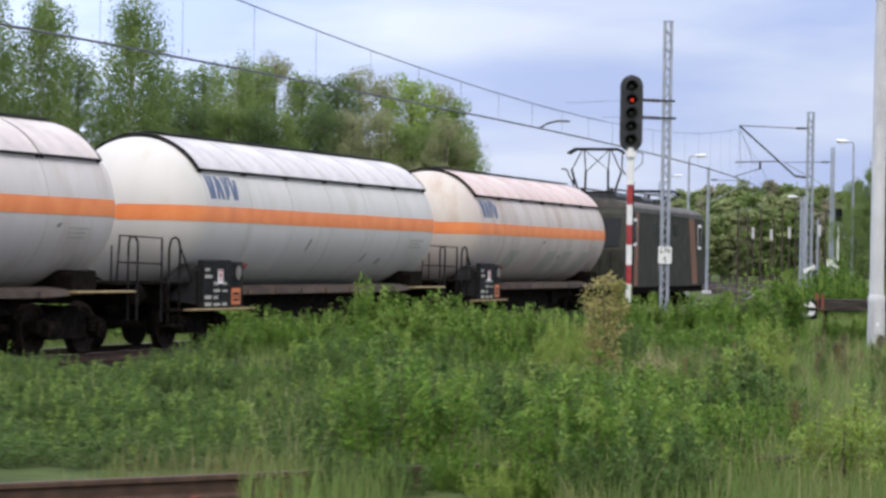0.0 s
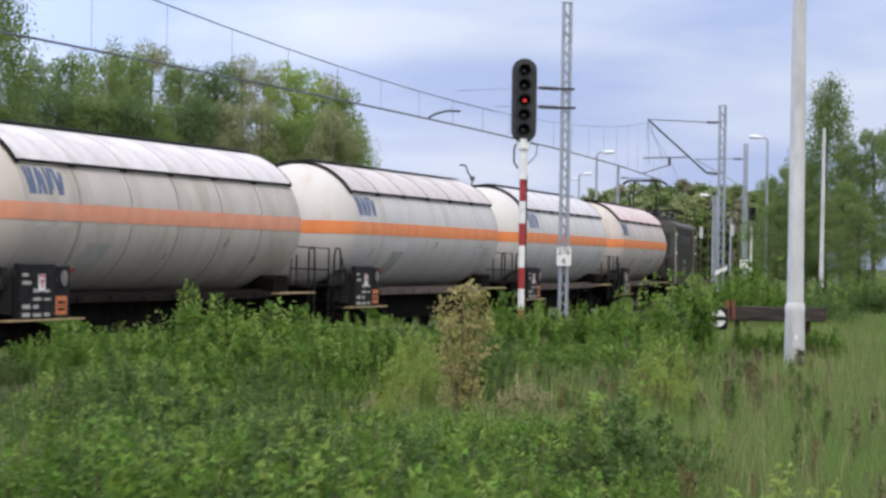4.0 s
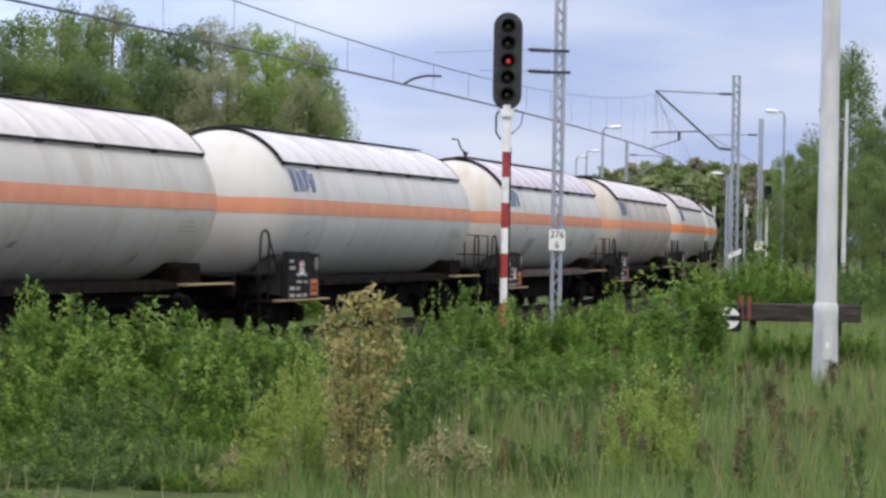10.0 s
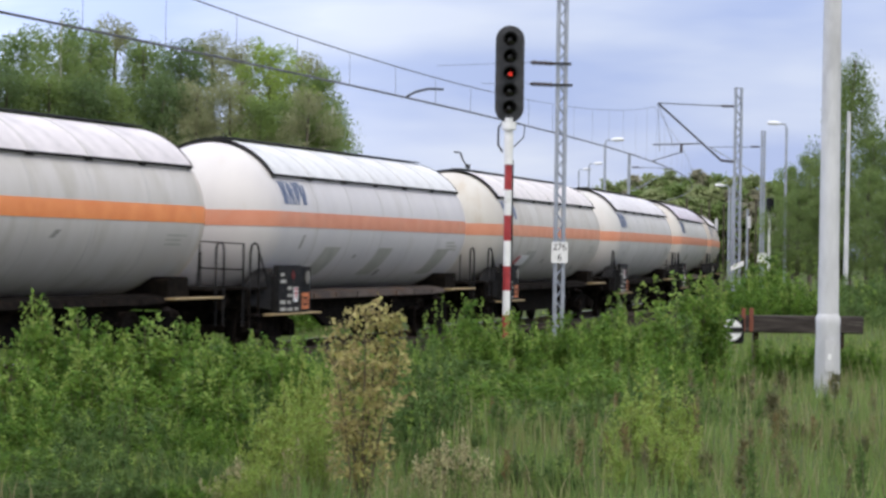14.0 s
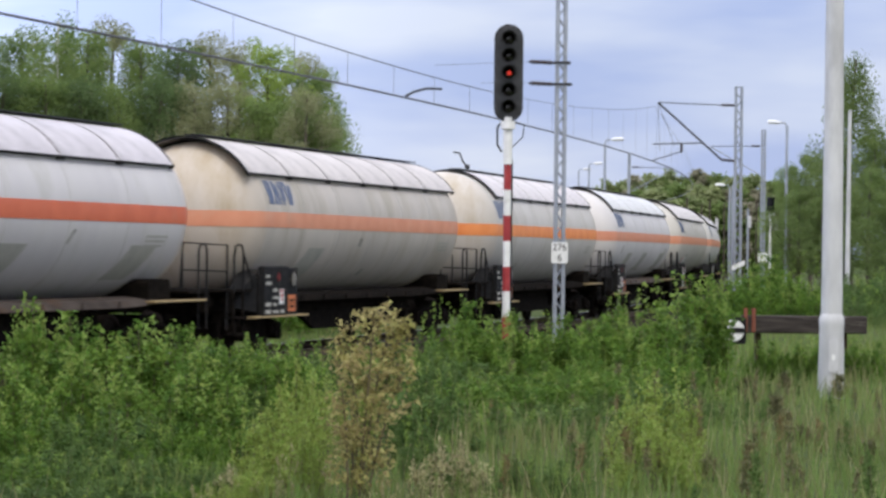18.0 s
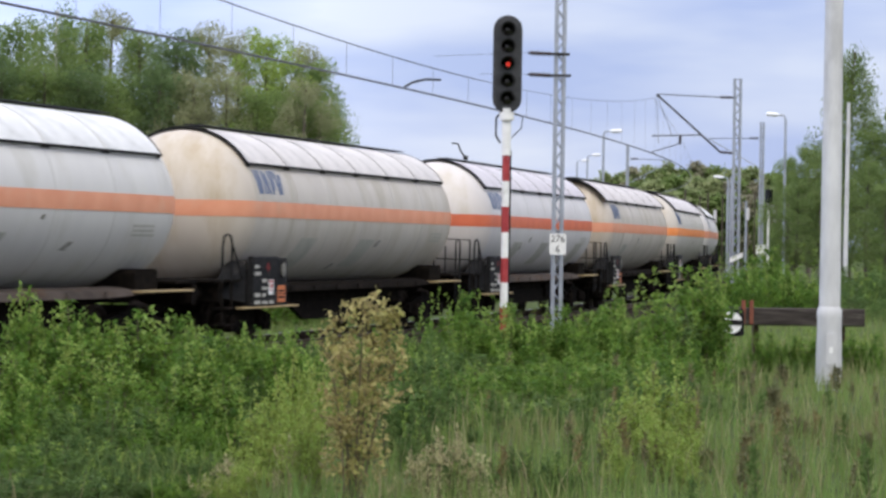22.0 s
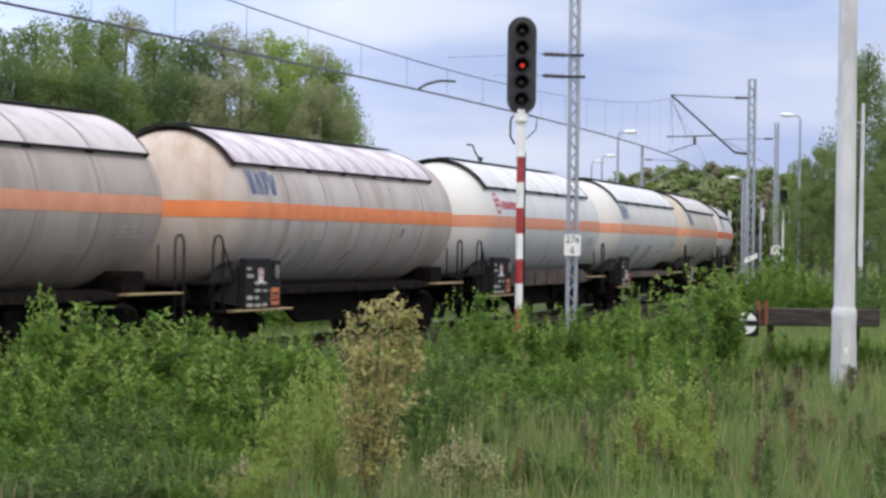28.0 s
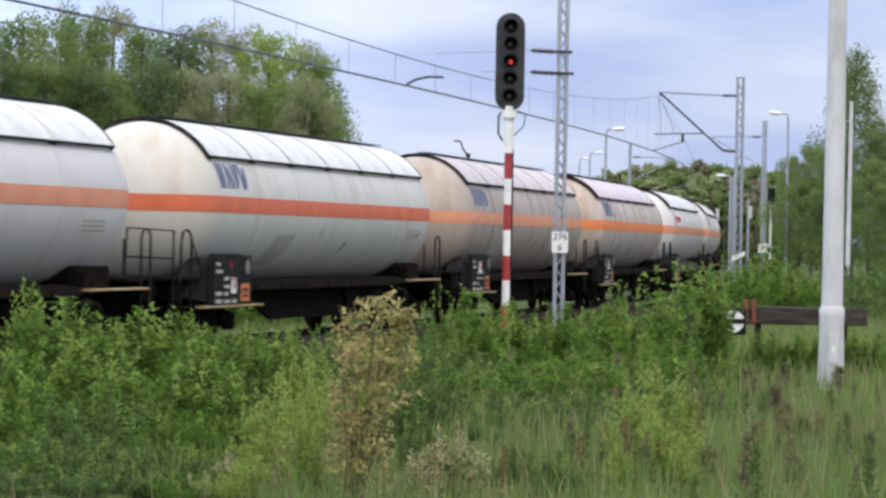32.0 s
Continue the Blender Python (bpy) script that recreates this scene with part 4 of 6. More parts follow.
    for i in range(6):
        at_x = pose((i + 0.5) * w * span, 0, 0) @ Matrix.Diagonal((span, 1, 1, 1))
        part("shield_panel", pm, None, shield, m=at_x)
        part("shield_edge", shared("shield_edge", b_edge, "black"), None, shield, "black edge strip", m=at_x)
        if i:
            part("shield_rib", shared("sooty_rib" if k in (2, 9, 10, 11, 15, 16) else "rib", b_rib, "darkseam" if k in (2, 9, 10, 11, 15, 16) else "seam"), None, shield, m=pose(i * w * span, 0, 0))
    part("catwalk", shared("catwalk", b_walkway, "darksteel"), None, shield, m=pose(TL * span / 2, 0, 0) @ Matrix.Diagonal((span, 1, 1, 1)))
    bare = {b_rail_end: (5, 6, 11, 12, 13, 14, 15), b_rail_side: (12, 15), b_rail_front: (6, 12), b_red_handle: range(4, 18)}
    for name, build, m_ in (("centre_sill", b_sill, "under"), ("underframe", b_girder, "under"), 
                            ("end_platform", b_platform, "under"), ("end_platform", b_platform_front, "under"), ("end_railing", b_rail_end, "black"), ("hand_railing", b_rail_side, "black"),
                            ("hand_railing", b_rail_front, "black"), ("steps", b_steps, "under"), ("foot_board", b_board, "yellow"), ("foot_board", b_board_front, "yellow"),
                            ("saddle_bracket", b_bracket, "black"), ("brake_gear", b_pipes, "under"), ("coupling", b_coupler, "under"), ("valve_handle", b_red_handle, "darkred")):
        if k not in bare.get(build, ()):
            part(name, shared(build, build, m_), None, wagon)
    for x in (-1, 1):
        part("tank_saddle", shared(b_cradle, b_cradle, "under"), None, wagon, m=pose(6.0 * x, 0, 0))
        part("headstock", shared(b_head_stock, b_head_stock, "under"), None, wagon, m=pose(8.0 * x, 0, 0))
    dusty = k in (0, 1, 2, 4, 7, 10, 12)
    if k == 13:
        part("side_sill", shared("deep_side_sill", b_deep_side, "sill"), None, wagon, "dusty brown-grey deep side sill")
    else:
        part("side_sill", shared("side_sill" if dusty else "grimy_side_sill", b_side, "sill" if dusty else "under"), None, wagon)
    case = part("placard_box", shared("box", b_box, "black"), None, wagon, "black placard box", m=pose(0, 0, -0.15))
    for col in range(3):
        part("lettering", shared(f"placards{col}", lambda g: b_placards(g, col), "grime"), None, case, "white stencilled bars")
    diamond = k in (4, 7, 9, 10, 11, 12, 16)
    down = pose(0.16, 0, -0.26) if diamond else None
    part("hazard_label", shared("label_white", b_label_white, "white"), None, case, m=down)
    part("flame_sign", shared("label_red", b_label_red, "redmark"), None, case, m=down)
    if diamond:
        part("hazard_diamond", shared("diamond", b_diamond, "darkred"), None, case, "red hazard diamond")
    side = part("side_box", shared("box_side", b_box_side, "black"), None, wagon, m=pose(0, 0, -0.14))
    part("hazard_plate", shared("orange_plate", b_orange_plate, "orangeplate"), None, side, "orange hazard plate")
    part("plate_lettering", shared("orange_bars", b_orange_bars, "black"), None, side)
    part("gauge", shared("gauge", b_gauge, "seam_grey"), None, side)
    for y in (-0.875, 0.875):
        part("buffer", shared("buffer", b_buffer, "under"), None, wagon, m=pose(0, y, 1.05))
        part("buffer", shared("buffer", b_buffer, "under"), None, wagon, m=pose(0, y, 1.05, 0, 0, 180))
    running_gear(wagon, (-6.0, 6.0), "")
    TRAIN.append((wagon, (5 - k) * STEP + TL / 2, 6.0))
    return wagon


# ---- locomotive ----
def locomotive():
    eng = thing("locomotive", pose(0, 0, 0), "dark brown electric locomotive with dull orange stripes and raised pantograph", "locomotive")
    half, yw = 7.6, 1.48
    # body: side outline with sloped cab fronts, swept across the width
    out = [(-half, 1.0), (-half, 2.2), (-half + 0.55, 3.35), (-half + 0.9, 3.55), (half - 0.9, 3.55), (half - 0.55, 3.35), (half, 2.2), (half, 1.0)]
    g = Geo()
    for y, ins in ((-yw, 0.0), (yw, 0.0)):
        g.v += [(x, y, z) for x, z in out]
    n = len(out)
    g.f = [tuple(range(n)), tuple(range(n, 2 * n))[::-1]] + [(i, n + i, n + (i + 1) % n, (i + 1) % n) for i in range(n)]
    body = part("body", g, M["locodark"], eng, smooth=False)
    roof = Geo()
    arc = [(yw * math.cos(radians(q)), 3.55 + 0.32 * math.sin(radians(q))) for q in np.linspace(0, 180, 13)]
    for x in (-half + 0.9, half - 0.9):
        roof.v += [(x, y, z) for y, z in arc]
    roof.f = [(i, i + 1, 13 + i + 1, 13 + i)[::-1] for i in range(12)] + [tuple(range(13)), tuple(range(13, 26))[::-1]]
    top = part("roof", roof, M["locoroof"], eng, "grey rounded roof")
    for x in (-4.2, 0.2, 3.6):
        part("roof_box", Geo().box(x - 0.9, x + 0.9, -0.7, 0.7, 3.8, 4.05, 0.08), M["darksteel"], top)
    bus = Geo()
    for y in (-0.45, 0.5):
        bus.tube([(-5.2, y, 4.2), (5.2, y, 4.2)], 0.03, 6)
        for x in (-4.8, -2.0, 1.6, 4.8):
            bus.tube([(x, y, 3.8), (x, y, 4.2)], 0.06, 8)
    part("roof_busbar", bus, M["insulator"], top)
    # broad orange sweeps on the side
    for x, lean, w, m_ in ((-5.6, 0.05, 0.30, "locoorange"), (4.9, -0.45, 0.55, "locoorange"), (-6.5, 0.0, 0.12, "white")):
        for y in (-yw - 0.006, yw + 0.006):
            e = 0.004 if y > 0 else -0.004
            g = Geo().add([(x - w + lean, y, 3.5), (x + w + lean, y, 3.5), (x + w - lean, y, 1.05), (x - w - lean, y, 1.05),
                           (x - w + lean, y - e, 3.5), (x + w + lean, y - e, 3.5), (x + w - lean, y - e, 1.05), (x - w - lean, y - e, 1.05)],
                          [(0, 1, 2, 3), (4, 7, 6, 5), (0, 4, 5, 1), (1, 5, 6, 2), (2, 6, 7, 3), (3, 7, 4, 0)])
            part("stripe", g, M[m_], body, "dull orange stripe" if m_ == "locoorange" else "pale door edge")
    part("roof_edge", Geo().box(-half + 1.0, half - 1.0, -yw - 0.02, -yw + 0.1, 3.42, 3.52), M["locoroof"], body, "dusty brown cant rail")
    for x in (-2.6, -0.6, 1.4):
        part("window", Geo().box(x - 0.45, x + 0.45, -yw - 0.008, -yw, 2.75, 3.15, 0.05, 1), M["glassdark"], body, "dark side window")
    for x in (-6.0, 6.2):
        part("window_frame", Geo().box(x - 0.38, x + 0.38, -yw - 0.010, -yw - 0.002, 2.32, 3.22, 0.06, 1), M["white"], body, "pale cab window frame")
        part("window", Geo().box(x - 0.33, x + 0.33, -yw - 0.016, -yw - 0.008, 2.42, 3.12, 0.06, 1), M["glassdark"], body, "dark cab window")
    for x in (-half - 0.01, half + 0.01):
        e = 1 if x > 0 else -1
        for y0, y1 in ((-1.3, -0.1), (0.1, 1.3)):
            g = Geo().add([(x - 0.02 * e, y0, 2.3), (x - 0.02 * e, y1, 2.3), (x - 0.46 * e, y1, 3.2), (x - 0.46 * e, y0, 3.2),
                           (x - 0.06 * e, y0, 2.3), (x - 0.06 * e, y1, 2.3), (x - 0.5 * e, y1, 3.2), (x - 0.5 * e, y0, 3.2)],
                          [(0, 1, 2, 3), (4, 7, 6, 5), (0, 4, 5, 1), (1, 5, 6, 2), (2, 6, 7, 3), (3, 7, 4, 0)])
            part("windscreen", g, M["glassdark"], body, "dark windscreen")
    g = Geo()
    rnd = random.Random(9)
    for row in range(2):
        x = -1.9
        while x < -0.4:
            w = rnd.uniform(0.12, 0.26)
            g.box(x, x + w, -yw - 0.008, -yw, 1.55 + row * 0.33, 1.76 + row * 0.33)
            x += w + 0.09
    part("lettering", g, M["seam_grey"], body, "dull grey unreadable lettering")
    part("frame_skirt", Geo().box(-half + 0.2, half - 0.2, -1.40, 1.40, 0.78, 1.02, 0.04), M["under"], eng)
    part("battery_box", Geo().box(-1.6, 1.6, -1.3, 1.3, 0.35, 0.8, 0.05), M["under"], eng)
    for x in (-half + 0.7, half - 0.7):
        part("cab_step", Geo().box(x - 0.25, x + 0.25, -1.5, -1.35, 0.4, 0.45), M["under"], eng)
    for y in (-0.875, 0.875):
        for q in (0, 180):
            part("buffer", shared("buffer", b_buffer, "under"), None, eng, m=pose(-0.4 if q == 0 else 0.4, y, 1.05, 0, 0, q))
    running_gear(eng, (-4.6, 4.6), "")
    for x, up in ((-5.0, 1.35), (5.0, 0.28)):
        pan = part("pantograph", Geo().box(x - 0.75, x + 0.75, -0.55, -0.45, 4.05, 4.12).box(x - 0.75, x + 0.75, 0.45, 0.55, 4.05, 4.12).box(x - 0.05, x + 0.05, -0.6, 0.6, 4.02, 4.10), M["black"], eng, "raised pantograph" if up > 1 else "folded pantograph")
        spread = 1.05 if up > 1 else 1.35
        for y in (-0.5, 0.5):
            for e in (-1, 1):
                part("lower_arm", Geo().tube([(x + 0.55 * e, y, 4.12), (x + spread * e, y * 1.2, 4.12 + up * 0.48)], 0.036, 6), M["black"], pan)
                part("upper_arm", Geo().tube([(x + spread * e, y * 1.2, 4.12 + up * 0.48), (x + 0.12 * e, y * 0.9, 4.12 + up)], 0.022, 6), M["black"], pan)
        part("cross_brace", Geo().tube([(x - spread, -0.6, 4.12 + up * 0.48), (x + 0.12, 0.45, 4.12 + up)], 0.014, 6).tube([(x + spread, 0.6, 4.12 + up * 0.48), (x - 0.12, -0.45, 4.12 + up)], 0.014, 6), M["black"], pan)
        for e in (-1, 1):
            part("collector_bow", Geo().tube([(x + 0.16 * e, -0.95, 3.98 + up), (x + 0.16 * e, -0.7, 4.13 + up), (x + 0.16 * e, 0.7, 4.13 + up), (x + 0.16 * e, 0.95, 3.98 + up)], 0.042, 6), M["black"], pan)
    TRAIN.append((eng, 5 * STEP + TL / 2 + 8.6 + 8.2, 4.6))


railway(0.0, "main railway track on dark oily ballast", -60, 420)
railway(5.2, "station track joining farther down the line", 120, 330)
locomotive()
for number in range(len(LOOK)):
    tank_wagon(number)


# ---- line-side things ----
def spot(px, d):
    """The place d metres ahead of the standing camera, px across a picture 1568 wide."""
    return (px - 784) / 4500 * d, d


def high(py, px, d):
    """The height that shows at py there."""
    return 1.75 + (435 + 0.0166 * (px - 784) - py) / 4500 * d


def lattice_mast(m, height, width, label, group="catenary masts"):
    mast = thing("catenary_mast", m, label, "mast", group)
    half = width / 2
    post = Geo().box(-0.045, 0.045, -0.09, 0.09, 0, height, 0.012, 2).mesh("upright", M["steel"], False)
    for e in (-1, 1):
        part("upright", post, None, mast, m=pose(e * (half - 0.05), 0, 0))
    n = int(height / (width * 0.95))
    step = (height - 0.5) / n
    for i in range(n):
        e = 1 if i % 2 else -1
        z = 0.3 + i * step
        for y in (-0.085, 0.085):
            part("brace", shared(f"brace{width:.2f}{step:.3f}{e}{y > 0}", lambda g: g.tube([(-e * (half - 0.06), y, 0), (e * (half - 0.06), y, step)], 0.016, 5), "steel"), None, mast, m=pose(0, 0, z))
    part("cap_plate", Geo().box(-half, half, -0.1, 0.1, height, height + 0.03), M["steel"], mast)
    part("footing", Geo().box(-half - 0.2, half + 0.2, -0.35, 0.35, -0.25, 0.12, 0.05, 2), M["concrete"], mast, "concrete footing")
    return mast


def insulator(parent, a, b, name="insulator"):
    a, b = Vector(a), Vector(b)
    g = Geo()
    g.tube([a, b], 0.03, 8)
    d = b - a
    for k in range(7):
        c = a + d * (0.15 + 0.7 * k / 6)
        g.tube([c - d.normalized() * 0.02, c + d.normalized() * 0.02], 0.05 if k % 2 else 0.06, 12)
    return part(name, g, M["insulator"], parent, "brown ribbed insulator")


def plate_text(parent, words, size, m):
    cu = bpy.data.curves.new("number", "FONT")
    cu.body, cu.size, cu.extrude, cu.align_x, cu.align_y = words, size, 0.002, "CENTER", "CENTER"
    tmp = bpy.data.objects.new("number", cu)
    me = bpy.data.meshes.new_from_object(tmp)
    bpy.data.objects.remove(tmp)
    me.materials.clear()
    me.materials.append(M["black"])
    ob = part("number", me, None, parent, "black painted number", m=m)
    return ob


def masts():
    base = -0.45
    # first mast, with the distance plate
    x, y = 2.94, 62.0
    mast = lattice_mast(pose(x, y, base, 0, 0, 3), 9.2, 0.29, "grey steel lattice catenary mast carrying a white distance plate")
    plate = part("distance_plate", Geo().box(-0.2, 0.2, -0.135, -0.12, 1.98, 2.49, 0.02, 1), M["white"], mast, "white distance plate")
    plate_text(plate, "276", 0.23, pose(0, -0.138, 2.36, 90))
    plate_text(plate, "6", 0.23, pose(0, -0.138, 2.11, 90))
    for z in (6.39, 5.87):
        insulator(mast, (-0.18, 0, z - base), (-0.78, 0, z - base + 0.02))
    part("bracket", Geo().box(-0.2, 0.22, -0.11, 0.11, 6.36 - base, 6.42 - base), M["darksteel"], mast)
    part("bracket", Geo().box(-0.22, 0.26, -0.11, 0.11, 5.84 - base, 5.90 - base), M["darksteel"], mast)
    part("top_tie", Geo().tube([(-0.78, 0, 6.41 - base), (-3.1, -0.9, 6.22 - base)], 0.005, 5), M["wire"], mast)
    part("steady_tube", Geo().tube([(-0.78, 0, 5.89 - base), (-2.0, -0.7, 5.83 - base)], 0.005, 5), M["wire"], mast)
    # second mast with its bracket over the track
    x, y = 11.95, 102.0
    mast = lattice_mast(pose(x, y, base, 0, 0, 5), 8.95, 0.34, "tall grey lattice catenary mast with a slanted bracket arm")
    tip = (8.68 - x, 0, 7.85 - base)
    part("bracket_arm", Geo().tube([(-0.7, 0, 5.62 - base), tip], 0.04, 8), M["darksteel"], mast)
    insulator(mast, (-0.16, 0, 5.55 - base), (-0.72, 0, 5.6 - base))
    insulator(mast, (-0.16, 0, 7.78 - base), (-0.72, 0, 7.78 - base))
    part("top_tie", Geo().tube([(-0.7, 0, 7.78 - base), tip], 0.022, 6), M["wire"], mast)
    part("steady_tube", Geo().tube([(-1.4, 0, 6.26 - base), (-3.45, 0, 6.18 - base)], 0.028, 6), M["wire"], mast)
    insulator(mast, (-2.3, 0, 6.22 - base), (-2.3, 0, 5.86 - base))
    part("steady_arm", Geo().tube([(-2.3, 0, 5.9 - base), (-3.5, -0.2, 5.52 - base)], 0.022, 6), M["wire"], mast)
    part("dropper", Geo().tube([tip, (tip[0] + 0.7, 0, 6.1 - base)], 0.01, 5).tube([tip, (tip[0] + 0.1, 0, 5.9 - base)], 0.01, 5), M["wire"], mast)
    part("sign", Geo().add([(-0.25, -0.16, 1.62), (0.28, -0.16, 1.85), (0.28, -0.16, 2.05), (-0.25, -0.16, 1.82), (-0.25, -0.14, 1.62), (0.28, -0.14, 1.85), (0.28, -0.14, 2.05), (-0.25, -0.14, 1.82)],
                           [(0, 1, 2, 3), (7, 6, 5, 4), (0, 4, 5, 1), (1, 5, 6, 2), (2, 6, 7, 3), (3, 7, 4, 0)]), M["white"], mast, "tilted white plate", smooth=False)
    # further masts along the curve
    for px, top, d, w in ((1356, 222, 138, 0.26), (1119, 262, 165, 0.2), (1303, 318, 185, 0.2), (1330, 360, 230, 0.2), (541, 215, 80, 0.3)):
        x, y = spot(px, d)
        z = high(top, px, d)
        mast = lattice_mast(pose(x, y, base), z - base, w, "grey steel lattice catenary mast farther down the line")
        e = -1 if px > 1130 else 1
        if px in (1356, 1119):
            part("bracket_arm", Geo().tube([(0.2 * e, 0, z - base - 2.4), (2.9 * e, 0, z - base - 0.9)], 0.03, 6), M["steel"], mast)
            part("top_tie", Geo().tube([(0.2 * e, 0, z - base - 0.85), (2.9 * e, 0, z - base - 0.9)], 0.02, 6), M["wire"], mast)
            insulator(mast, (0.18 * e, 0, z - base - 0.85), (0.7 * e, 0, z - base - 0.85))
        if px == 1356:
            part("sign", Geo().box(-0.25, 0.25, -0.14, -0.12, 1.9, 2.4), M["white"], mast, "small white plate")


def wire_thing(name, points, r, label, m_="wire"):
    g = Geo().tube(points, r, 6)
    return tagged(part(name, g, M[m_]), label, "overhead wire", "overhead wires")


def overhead_line():
    def messenger(s):
        u = min(max((s - 24.0) / 38.0, -2.9), 2.9)
        u = (u + 1) % 2 - 1
        return 6.17 + 1.55 * u * u
    ss = [float(s) for s in np.arange(-40, 140, 2.0)]
    def over(s, z, side=0.0):
        x, y, _ = on_track(s, side)
        return (x, y, z)
    wire_thing("contact_wire", [over(s, 5.50) for s in ss], 0.026, "dark contact wire hung over the main track")
    wire_thing("messenger_wire", [over(s, messenger(s)) for s in ss], [0.015 if s < 30 else 0.008 for s in ss], "thin upper messenger wire over the main track")
    s = -38.0
    while s < 100:
        z = messenger(s)
        if z - 5.5 > 0.2:
            tagged(part("dropper_wire", Geo().tube([over(s, 5.50), over(s, z)], 0.005 if s < 40 else 0.003, 5), M["wire"]), "thin dropper between the overhead wires", "overhead wire", "dropper wires")
        s += 3.6
    # registration arm at the first mast
    g = Geo().tube([over(20.6, 5.53), over(20.9, 5.66, 0.12), over(21.4, 5.77, 0.3), over(21.9, 5.79, 0.55)], 0.030, 6)
    tagged(part("registration_arm", g, M["darksteel"]), "bent steel registration arm holding the contact wire", "overhead fitting")


LAMPS = []      # the lit lamp, its height and the lamps' spacing


def signal():
    x, y = 1.40, 52.0
    z0 = lie(x, y)
    sig = thing("railway_signal", pose(x, y, z0), "black five-lamp railway signal showing red on a red-white post", "signal")
    ys = [590, 547, 503, 460, 415, 370, 325, 280]
    zs = [0.0] + [high(q, 905, 52) - z0 for q in ys[1:]]
    for i in range(7):
        part("post_band", Geo().tube([(0, 0, zs[i]), (0, 0, zs[i + 1])], 0.077, 16), M["red" if i % 2 == 0 else "white"], sig, "red band" if i % 2 == 0 else "white band")
    head0, head1 = high(206, 908, 52) - z0, high(34, 908, 52) - z0
    part("conduit", Geo().tube([(0.095, 0.03, 0.0), (0.095, 0.03, zs[-1] + 0.1)], 0.016, 6).tube([(0.0, 0.03, zs[-1]), (0.095, 0.03, zs[-1])], 0.012, 6), M["black"], sig, "thin dark cable pipe")
    part("post_top", Geo().tube([(0, 0, zs[-1]), (0, 0, head0 + 0.1)], 0.095, 16), M["white"], sig, "white upper post")
    part("post_collar", Geo().tube([(0, 0, head0 - 0.14), (0, 0, head0 + 0.02)], 0.15, 16), M["white"], sig)
    w = 0.295
    ring = [(w * math.cos(radians(a)), head1 - w + w * math.sin(radians(a))) for a in range(0, 181, 15)] + [(w * math.cos(radians(a)), head0 + w + w * math.sin(radians(a))) for a in range(180, 361, 15)]
    n = len(ring)
    def slab(y0, y1, k=1.0):
        cz = (head0 + head1) / 2
        pts = [(u * k, y0, cz + (z - cz) * (1 - (1 - k) * 0.3)) for u, z in ring] + [(u * k, y1, cz + (z - cz) * (1 - (1 - k) * 0.3)) for u, z in ring]
        return Geo().add(pts, [tuple(range(n)), tuple(range(n, 2 * n))[::-1]] + [(i, n + i, n + (i + 1) % n, (i + 1) % n) for i in range(n)])
    part("backboard", slab(-0.03, 0.0), M["black"], sig, "black rounded backboard")
    part("head", slab(0.0, 0.28, 0.85), M["black"], sig, "black lamp housing")
    part("board_rim", slab(-0.05, -0.03, 1.0), M["darksteel"], sig)
    pitch = (head1 - head0 - 2 * w) / 4
    for i in range(5):
        z = head0 + w + pitch * i
        hood = Geo()
        a = [radians(q) for q in range(-20, 201, 20)]
        for y_, r in ((-0.05, 0.15), (-0.30, 0.155)):
            hood.v += [(math.cos(q) * r, y_, z + math.sin(q) * r) for q in a]
        for y_, r in ((-0.30, 0.145), (-0.05, 0.14)):
            hood.v += [(math.cos(q) * r, y_, z + math.sin(q) * r) for q in a]
        m_ = len(a)
        hood.f = [(j * m_ + k, j * m_ + k + 1, (j + 1) * m_ + k + 1, (j + 1) * m_ + k) for j in range(3) for k in range(m_ - 1)]
        part("hood", hood, M["black"], sig)
        lit = i == 2
        part("lamp", Geo().lathe([(-0.085, 0.0), (-0.08, 0.06), (-0.06, 0.105), (-0.05, 0.12)], 20, axis=1, centre=(0, 0, z)), M["lens"], sig, "dark lamp")
        if lit:
            LAMPS.append((part("lit_lamp", Geo().lathe([(-0.094, 0.0), (-0.09, 0.042), (-0.07, 0.052), (-0.03, 0.052), (-0.03, 0.0)], 16, axis=1), M["redlamp"], sig, "lit red lamp", m=pose(0.012, 0, z)), z, pitch))
    part("ladder_hoop", Geo().tube([(-0.10, 0.1, head0 + 0.05), (-0.21, 0.12, head0 - 0.1), (-0.21, 0.12, head0 - 0.45), (-0.12, 0.1, head0 - 0.6)], 0.022, 6), M["darksteel"], sig)
    part("cable", Geo().tube([(0.1, 0, head0 + 0.02), (0.33, 0, head0 - 0.05), (0.30, 0, head0 - 0.3), (0.1, 0, head0 - 0.5)], 0.012, 6), M["darksteel"], sig)
    # hooked lamp beyond the train
    x, y = spot(833, 96)
    hook = thing("hooked_lamp", pose(x, y, -0.5), "thin dark hooked lamp post beyond the train", "street lamp")
    zz = high(258, 833, 96) + 0.5
    part("pole", Geo().tube([(0, 0, 0), (0, 0, zz - 0.55), (-0.18, 0, zz - 0.3), (-0.28, 0, zz - 0.02), (-0.52, 0, zz)], 0.035, 6), M["darksteel"], hook)
    part("lantern", Geo().tube([(-0.08, 0, zz - 0.5), (0.1, 0, zz - 0.56)], 0.08, 8), M["darksteel"], hook)
    # the small signal far down the line
    x, y = spot(1369, 130)
    sig = thing("railway_signal", pose(x, y, -0.45), "small distant dark signal on a white post", "signal")
    zc = high(352, 1369, 130) + 0.45
    part("post", Geo().tube([(0, 0, 0), (0, 0, zc)], 0.07, 10), M["white"], sig)
